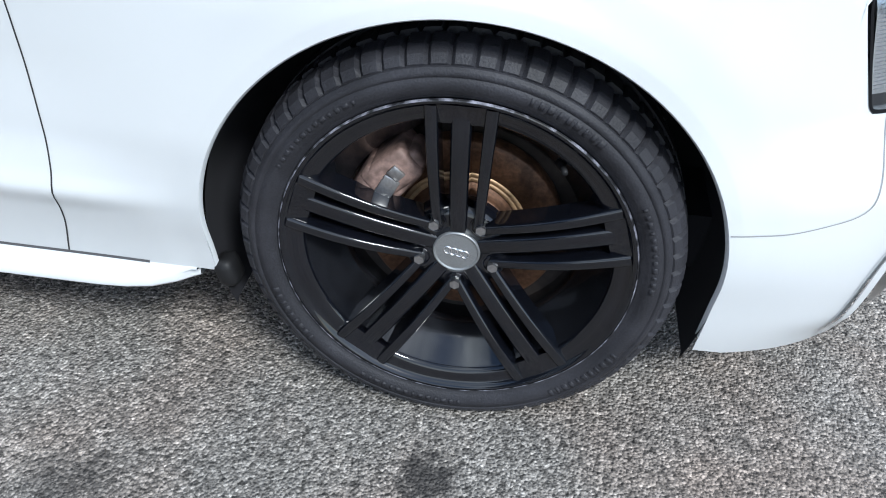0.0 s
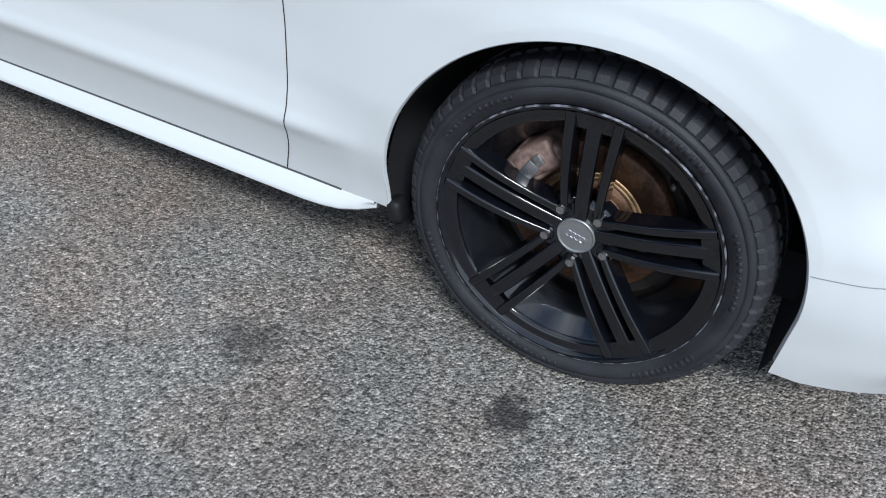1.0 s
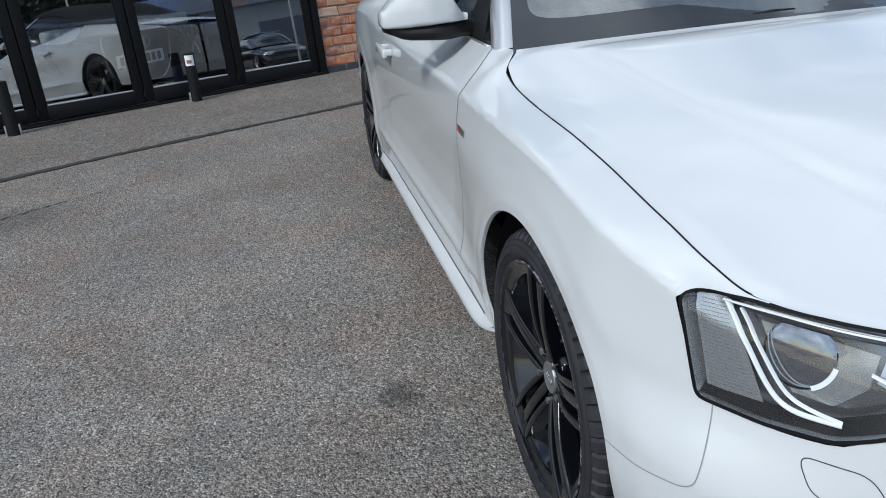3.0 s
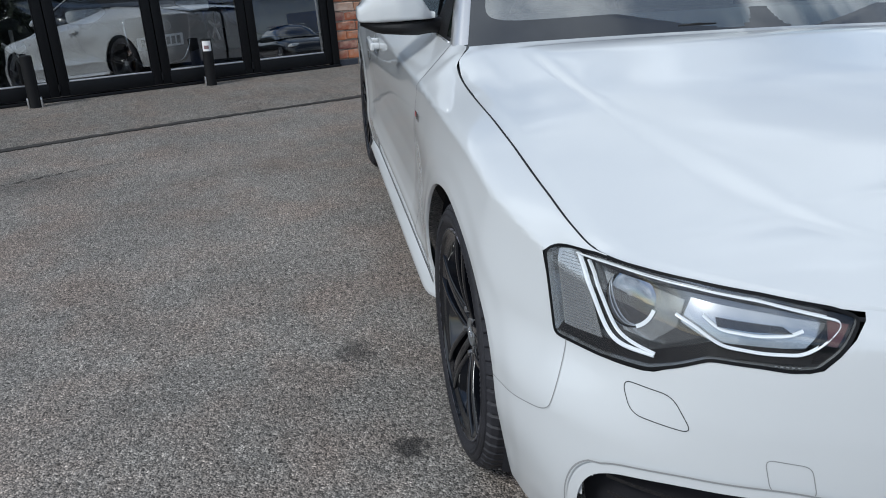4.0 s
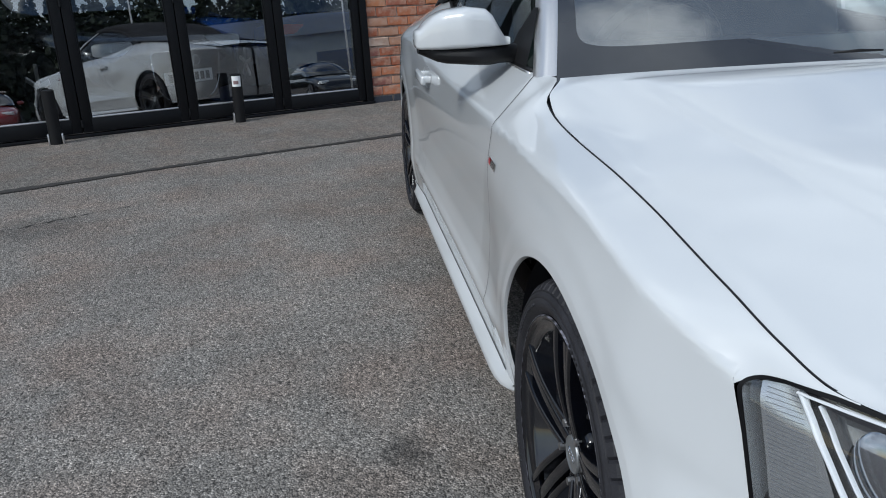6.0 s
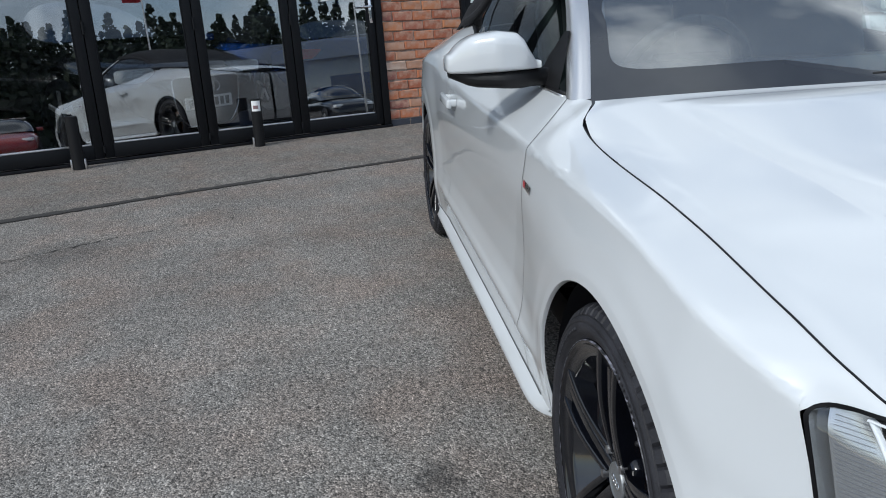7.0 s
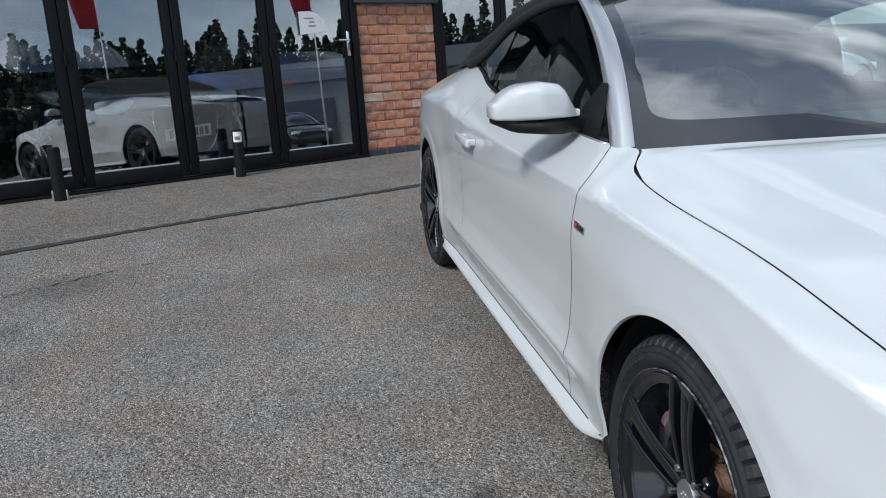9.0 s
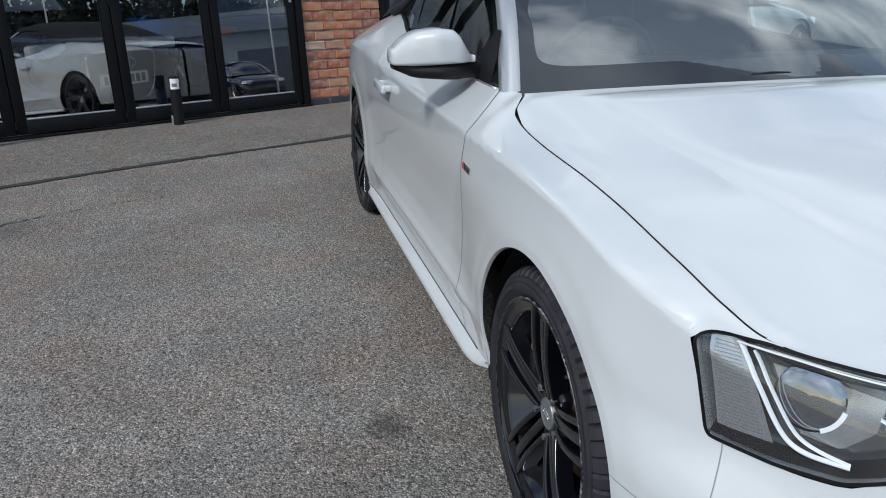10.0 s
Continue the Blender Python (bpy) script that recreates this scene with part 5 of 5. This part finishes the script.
thresh.inputs[1].default_value, thresh.inputs[2].default_value, thresh.inputs[4].default_value = 0.42, 0.66, 0.85
bl.new(noise_a.outputs["Fac"], thresh.inputs[0])
bl.new(thresh.outputs[0], mixb.inputs["Fac"])
bl.new(ramp.outputs["Color"], mixb.inputs[1])
mixb.inputs[2].default_value = (0.58, 0.36, 0.26, 1)
bl.new(mixb.outputs["Color"], bn["Principled BSDF"].inputs["Base Color"])
bn["Principled BSDF"].inputs["Roughness"].default_value = 0.9
bmp.inputs["Strength"].default_value, bmp.inputs["Distance"].default_value = 0.7, 0.006
bl.new(noise_b.outputs["Fac"], bmp.inputs["Height"])
bl.new(bmp.outputs["Normal"], bn["Principled BSDF"].inputs["Normal"])
BLUE_BRICK = material("engineering_brick", (0.055, 0.06, 0.075), 0.6, grain=0.4, grain_scale=90, wear=0.4)

PIER_W, COURSE = 0.93, 0.0945
pier = setting("wall_pier", (PIER_W, 0.30, 1.50), at(-PIER_W / 2, -0.149, 0.75), MORTAR, "reclaimed red brick pier between glazed doors", "wall")


def brick_mesh(name, length, height, mat, seed):
    r = random.Random(seed)
    bm = bmesh.new()
    box(bm, (length, 0.10, height), Matrix.Identity(4), 0.005, 1)
    for v in bm.verts:
        v.co += Vector((r.uniform(-1, 1) * 0.007, r.uniform(-1, 1) * 0.004, r.uniform(-1, 1) * 0.0055))
    me = bpy.data.meshes.new(name)
    bm.to_mesh(me)
    bm.free()
    me.materials.append(mat)
    return me


full = [brick_mesh("brick", 0.2205, 0.081, BRICK, i) for i in range(6)]
half = [brick_mesh("brick_half", 0.104, 0.081, BRICK, 20 + i) for i in range(4)]
dark_brick = [brick_mesh("brick_dark", 0.2205, 0.058, BLUE_BRICK, 40 + i) for i in range(3)]
rb = random.Random(5)
for row in range(16):
    x = 0.003
    seq = [1, 1, 1, 1] if row % 2 == 0 else [0.5, 1, 1, 1, 0.5]
    if row == 0:
        seq = [1, 1, 1, 1]
    for k in seq:
        ln = 0.2325 * k - (0.0 if k == 1 else 0.0)
        me = (dark_brick if row == 0 else full if k == 1 else half)[rb.randrange(3 if row == 0 else 4)]
        ob = new("brick", me)
        ob.parent = pier
        z = 0.030 if row == 0 else 0.066 + COURSE * (row - 0.5) - 0.0
        ob.matrix_world = at(-(x + ln / 2 - 0.001), -0.038 + rb.uniform(-0.003, 0.003), z, rb.uniform(-0.7, 0.7), rb.uniform(-0.9, 0.9), rb.uniform(-1.0, 1.0))
        x += ln
setting("ledge", (PIER_W + 0.06, 0.36, 0.9), at(-PIER_W / 2, -0.10, 1.95), CLAD, "dark grey cladding box over the brick pier", "cladding", 0.006)


# bollards
def bollard(name, m, sticker, foot):
    b = tagged(new(name), "short black metal bollard by the glass doors" + (" with a white sticker" if sticker else ""), "bollard", "bollards by the doors")
    b.matrix_world = m
    bm = bmesh.new()
    bmesh.ops.create_cone(bm, cap_ends=True, segments=32, radius1=0.047, radius2=0.047, depth=0.42, matrix=pose(0, 0, 0.21))
    bmesh.ops.bevel(bm, geom=[e for e in bm.edges if all(v.co.z > 0.4 for v in e.verts)], offset=0.006, segments=2, affect="EDGES")
    part("post", bm, BLACK_PLASTIC, b, smooth=True)
    if sticker:
        v = [(0.0478 * math.cos(a), 0.0478 * math.sin(a), z) for z in (0.315, 0.405) for a in np.radians(np.linspace(-50, 50, 12))]
        st = mesh_part("sticker", v, [(i, i + 1, i + 13, i + 12) for i in range(11)], PAPER, b, "white sticker")
        v = [(0.0484 * math.cos(a), 0.0484 * math.sin(a), z) for z in (0.335, 0.365) for a in np.radians(np.linspace(-30, 22, 8))]
        mesh_part("sticker_mark", v, [(i, i + 1, i + 9, i + 8) for i in range(7)], INK, st)
    for a in foot:
        block("fixing", (0.012, 0.045, 0.085), pose(0.052 * math.cos(a), 0.052 * math.sin(a), 0.042, 0, 0, math.degrees(a)), SILVER, b, "bright steel foot plate", bevel=0.003)
    return b


bollard("bollard", pose(-5.84, -2.115, 0, 0, 0, 5), True, (math.radians(-80),))
bollard("bollard", pose(-5.19, -3.455, 0, 0, 0, 5), False, (math.radians(-75), math.radians(95)))

# apron and tar joint along the facade
APRON = GROUND.copy()
APRON.name = "apron_asphalt"
for node in APRON.node_tree.nodes:
    if node.type == "TEX_VORONOI":
        node.inputs["Scale"].default_value *= 1.5
    elif node.type == "HUE_SAT":
        node.inputs["Saturation"].default_value = 0.95
TAR = material("tar_joint", (0.042, 0.039, 0.037), 0.8, grain=0.6, grain_scale=150, bump=0.5)
rj = random.Random(3)
xs = np.linspace(-6, 9, 451)
jy = [1.62 + 0.006 * x + 0.018 * math.sin(x * 2.1) + rj.uniform(-0.006, 0.006) for x in xs]
jw = [0.7 + 0.35 * math.sin(x * 3.3) * math.sin(x * 1.27) + rj.uniform(0, 0.5) for x in xs]
v, f = grid([[tuple(ROOM @ Vector((x, y + o * w_, 0.006))) for x, y, w_ in zip(xs, jy, jw)] for o in (-0.040, 0.030)])
tagged(mesh_part("tar_joint", v, f, TAR, smooth=False), "dark tar joint across the asphalt", "joint", kind="structure")
v, f = grid([[tuple(ROOM @ Vector((x, y, 0.004))) for x, y in zip(xs, row)] for row in ([0.052] * len(xs), [b - 0.01 for b in jy])])
tagged(mesh_part("pavement", v, f, APRON, smooth=False), "paler fine asphalt apron before the doors", "pavement", kind="structure")


seam = [(-2.42, -3.46), (-2.72, -3.074), (-2.839, -2.913), (-2.973, -2.727), (-3.122, -2.497), (-3.219, -2.268), (-3.33, -2.03)]
seam = dense(seam, 0.02)
sv, sf = [], []
for i, (sx, sy) in enumerate(seam):
    wdt = 0.002 + 0.007 * rj.random() ** 2
    off = rj.uniform(-0.006, 0.006)
    sv += [(sx + off - 0.8 * wdt, sy + off - 0.5 * wdt, 0.0035), (sx + off + 0.8 * wdt, sy + off + 0.5 * wdt, 0.0035)]
    if i and rj.random() > 0.42:
        sf.append((2 * i - 2, 2 * i - 1, 2 * i + 1, 2 * i))
tagged(mesh_part("asphalt_seam", sv, sf, TAR, smooth=False), "thin broken dark seam in the asphalt", "seam", kind="structure")


# ---- other cars, and what the glass reflects ----
def simple_car(name, label, paint, m, plate=False, tail=(0.35, 0.01, 0.01), group=""):
    """A plain saloon, nose towards its own +x: body, glasshouse, wheels, lamps, grille and plate."""
    c = tagged(new(name), label, "car", group)
    c.matrix_world = m
    top = spline([-2.2, -2.1, -1.5, -0.6, 0.6, 1.4, 2.0, 2.2], [0.70, 0.95, 0.98, 0.95, 0.94, 0.86, 0.70, 0.52])
    wide = spline([-2.2, -2.0, -1.2, 1.2, 1.9, 2.2], [0.70, 0.86, 0.90, 0.90, 0.82, 0.60])
    rows = []
    for x in np.linspace(-2.2, 2.2, 45):
        row = []
        for a in np.linspace(-math.pi, math.pi, 33):
            cz, cy = math.cos(a), math.sin(a)
            row.append((x, float(wide(x)) * math.copysign(abs(cy) ** 0.45, cy), 0.22 + (float(top(x)) - 0.22) * (0.5 + 0.5 * math.copysign(abs(cz) ** 0.5, cz))))
        rows.append(row)
    v, f = grid(rows)
    mesh_part("body", v, f + [tuple(range(33))[::-1], tuple(range(len(v) - 33, len(v)))], paint, c)
    hood = spline([-1.95, -1.5, -0.7, 0.1, 0.45, 1.05], [0.93, 1.25, 1.42, 1.42, 1.36, 0.93])
    rows = []
    for x in np.linspace(-1.95, 1.05, 31):
        zt = max(float(hood(x)), 0.935)
        rows.append([(x, 0.80 * math.copysign(abs(math.sin(a)) ** 0.6, a) * (1 - 0.25 * max(0, math.cos(a))), 0.90 + (zt - 0.90) * max(0.0, math.cos(a)) ** 0.55) for a in np.linspace(-math.pi / 2, math.pi / 2, 21)])
    mesh_part("glasshouse", *grid(rows), BALL, c, "dark tinted glasshouse")
    rows = [[(x, 0.585 * w, float(hood(x)) + 0.004 + 0.012 * (1 - w * w)) for w in np.linspace(-1, 1, 9)] for x in np.linspace(-0.95, 0.30, 14)]
    mesh_part("roof", *grid(rows), paint, c)
    for x in (-1.32, 1.34):
        for sd in (-1, 1):
            v, f = lathe([(0.0, -0.005), (0.20, 0.0), (0.225, -0.02), (0.235, -0.005), (0.30, 0.0), (0.325, 0.03), (0.325, 0.2)], 40)
            w = mesh_part("wheel", [(q[0] + x, (q[1] - 0.90) * sd, q[2] + 0.325) for q in v], f if sd < 0 else f, RUBBER, c)
            for k in range(5):
                bm = bmesh.new()
                box(bm, (0.05, 0.02, 0.19), pose(x, 0, 0.325) @ pose(0, 0, 0, 0, 72 * k, 0) @ pose(0, -0.905 * sd, 0.11), 0.006, 1)
                part("spoke", bm, SILVER, w)
            arch = [[(x + r * math.cos(a), -y * sd, 0.325 + r * math.sin(a)) for a in np.radians(np.linspace(-15, 195, 25))] for r, y in ((0.33, 0.86), (0.375, 0.9005))]
            mesh_part("arch", *grid(arch), DARK, c)
    for sd in (-1, 1):
        block("headlight", (0.20, 0.34, 0.11), pose(2.02, 0.58 * sd, 0.64, 0, 0, -24 * sd), DRL, c, bevel=0.03)
        block("tail_light", (0.10, 0.36, 0.13), pose(-2.12, 0.60 * sd, 0.78, 0, 0, 14 * sd), TAIL, c, bevel=0.03)
        block("mirror", (0.14, 0.20, 0.12), pose(0.55, 0.97 * sd, 0.98), paint, c, bevel=0.04)
    if plate:
        frame_pts = rounded([(-0.375, 0.60), (0.375, 0.60), (0.345, 0.30), (0.24, 0.16), (-0.24, 0.16), (-0.345, 0.30)], 0.07, 6)
        pts = [(2.225, a, b) for a, b in frame_pts]
        pts.append(pts[0])
        g = mesh_part("grille", [(2.215, a, b) for a, b in frame_pts], [tuple(range(len(frame_pts)))], DARK, c, "black grille in a bright frame", False)
        mesh_part("grille_frame", *tube(pts, 0.008, 6), CHROME, g)
        for k in range(4):
            mesh_part("ring", *tube([(2.235, (k - 1.5) * 0.062 + 0.042 * math.cos(a), 0.50 + 0.042 * math.sin(a)) for a in np.linspace(0, 2 * math.pi, 21)], 0.005, 5), CHROME, g)
        p = block("number_plate", (0.012, 0.52, 0.111), pose(2.236, 0, 0.365), PAPER, c, "white number plate with dark bars", bevel=0.004)
        for k in range(7):
            block("plate_bar", (0.004, 0.040, 0.072), pose(2.244, -0.205 + 0.062 * k + (0.035 if k > 3 else 0), 0.365), BLACK_PLASTIC, p, bevel=0.0)
    return c


TAIL = material("red_tail_lens", (0.60, 0.015, 0.015), 0.12, coat=0.8)
BLACK_PAINT = material("black_paint", (0.016, 0.016, 0.019), 0.18, coat=1.0, wear=0.2)
GREY_PAINT = material("grey_paint", (0.07, 0.075, 0.085), 0.3, metal=0.5, coat=1.0, wear=0.2)
BLUE_PAINT = material("blue_paint", (0.010, 0.055, 0.26), 0.22, coat=1.0, wear=0.2)
RED_PAINT = material("red_paint", (0.32, 0.012, 0.012), 0.25, coat=1.0, wear=0.2)
LOW = Matrix.Diagonal((1.0, 1.0, 0.86, 1.0))
simple_car("showroom_car", "black car facing out behind the showroom glass", BLACK_PAINT, inside_at(2.52, -2.42, 0.012, 0, 0, 112), plate=True)
simple_car("showroom_car", "blue car with red tail lamps, its back to the showroom glass", BLUE_PAINT, inside_at(-0.42, -3.5, 0.012, 0, 0, -90) @ LOW)
simple_car("showroom_car", "black car standing side-on inside the showroom", BLACK_PAINT, inside_at(6.5, -3.6, 0.012, 0, 0, 178) @ LOW)
simple_car("parked_car", "white car parked beyond the convertible near the showroom", PAINT, pose(-7.83, 3.9, 0, 0, 0, 115.6), group="cars on the forecourt")
for k, (px, py, rz, pt, word) in enumerate(((8.6, 8.2, 205, GREY_PAINT, "grey"), (6.6, 11.0, 205, BLACK_PAINT, "black"), (11.2, 5.2, 205, BLACK_PAINT, "black"), (13.8, 2.2, 205, RED_PAINT, "red"), (4.2, 14.0, 205, GREY_PAINT, "grey"))):
    simple_car("parked_car", word + " car parked in a row across the forecourt", pt, pose(px + 3, py + 3, 0, 0, 0, rz), group="cars on the forecourt")

# feather flags on the forecourt
CLOTH_RED = material("red_cloth", (0.42, 0.02, 0.03), 0.8, wear=0.3, darker=0.7)
for fx, fy in ((6.0, 4.4), (2.9, 8.7)):
    flag = thing("flag", "red cloth feather flag on a thin white pole", "flag", "flags on the forecourt", at=(fx, fy, 0))
    mesh_part("pole", *tube([(0, 0, 0), (0, 0, 2.5), (0.02, 0, 5.9)], [0.03, 0.022, 0.012], 8), PAPER, flag)
    mesh_part("cloth", *grid([[(0.01 + 0.62 * u * (0.7 + 0.3 * math.sin(v * 3)), 0.06 * math.sin(5 * u + 3 * v), 3.5 + 2.3 * v) for u in np.linspace(0, 1, 9)] for v in np.linspace(0, 1, 21)]), CLOTH_RED, flag)
    flag.rotation_euler = (0, 0, radians(-50))
    block("weight", (0.45, 0.45, 0.06), pose(0, 0, 0.03), BLACK_PLASTIC, flag, bevel=0.01)

# far shed and tree line
SHED = material("shed_sheet", (0.30, 0.33, 0.33), 0.5, wear=0.4, wear_scale=0.4)
shed = thing("shed", "long grey-green metal shed far behind the cars", "shed", at=(24, 36, 0))
shed.rotation_euler = (0, 0, radians(-30))
block("wall", (34, 12, 4.2), pose(0, 0, 2.1), SHED, shed, bevel=0.0)
v, f = grid([[(x, y, z) for x in (-17.5, 17.5)] for y, z in ((-6.4, 4.1), (0, 6.0), (6.4, 4.1))])
mesh_part("roof", v, f, CLAD, shed, smooth=False)
for k in range(6):
    block("shed_door", (3.2, 0.1, 3.0), pose(-14 + 5.6 * k, -6.05, 1.5), CLAD, shed, bevel=0.0)
LEAF = material("far_leaves", (0.030, 0.045, 0.024), 0.8, grain=0.6, grain_scale=3, wear=0.6, wear_scale=0.3, darker=0.45)
rt = random.Random(11)
tv, tf = [], []
for k in range(330):
    az = radians(-20 + 150 * k / 329) + radians(rt.uniform(-0.3, 0.3))
    dist = rt.uniform(60, 72)
    cx, cy = -6 + dist * math.cos(az), -2.5 + dist * math.sin(az)
    h, w = rt.uniform(8.6, 11.4), rt.uniform(1.1, 1.8)
    for q in range(420):
        zz = rt.random() ** 0.8
        rr = w * (1.0 - 0.96 * zz ** 2.0) * math.sqrt(rt.random()) + 0.08
        a = rt.uniform(0, 2 * math.pi)
        p = Vector((cx + rr * math.cos(a), cy + rr * math.sin(a), 0.2 + h * zz))
        s_ = rt.uniform(0.16, 0.36) * (1.7 - 1.0 * zz)
        u1 = Vector((rt.uniform(-1, 1), rt.uniform(-1, 1), rt.uniform(-1, 1))).normalized() * s_
        u2 = u1.cross(Vector((rt.uniform(-1, 1), rt.uniform(-1, 1), rt.uniform(-1, 1)))).normalized() * s_
        n = len(tv)
        tv += [p + u1, p + u2, p - u1, p - u2]
        tf.append((n, n + 1, n + 2, n + 3))
tagged(mesh_part("tree_line", tv, tf, LEAF, smooth=False), "far row of dark conifers", "trees", kind="stuff")
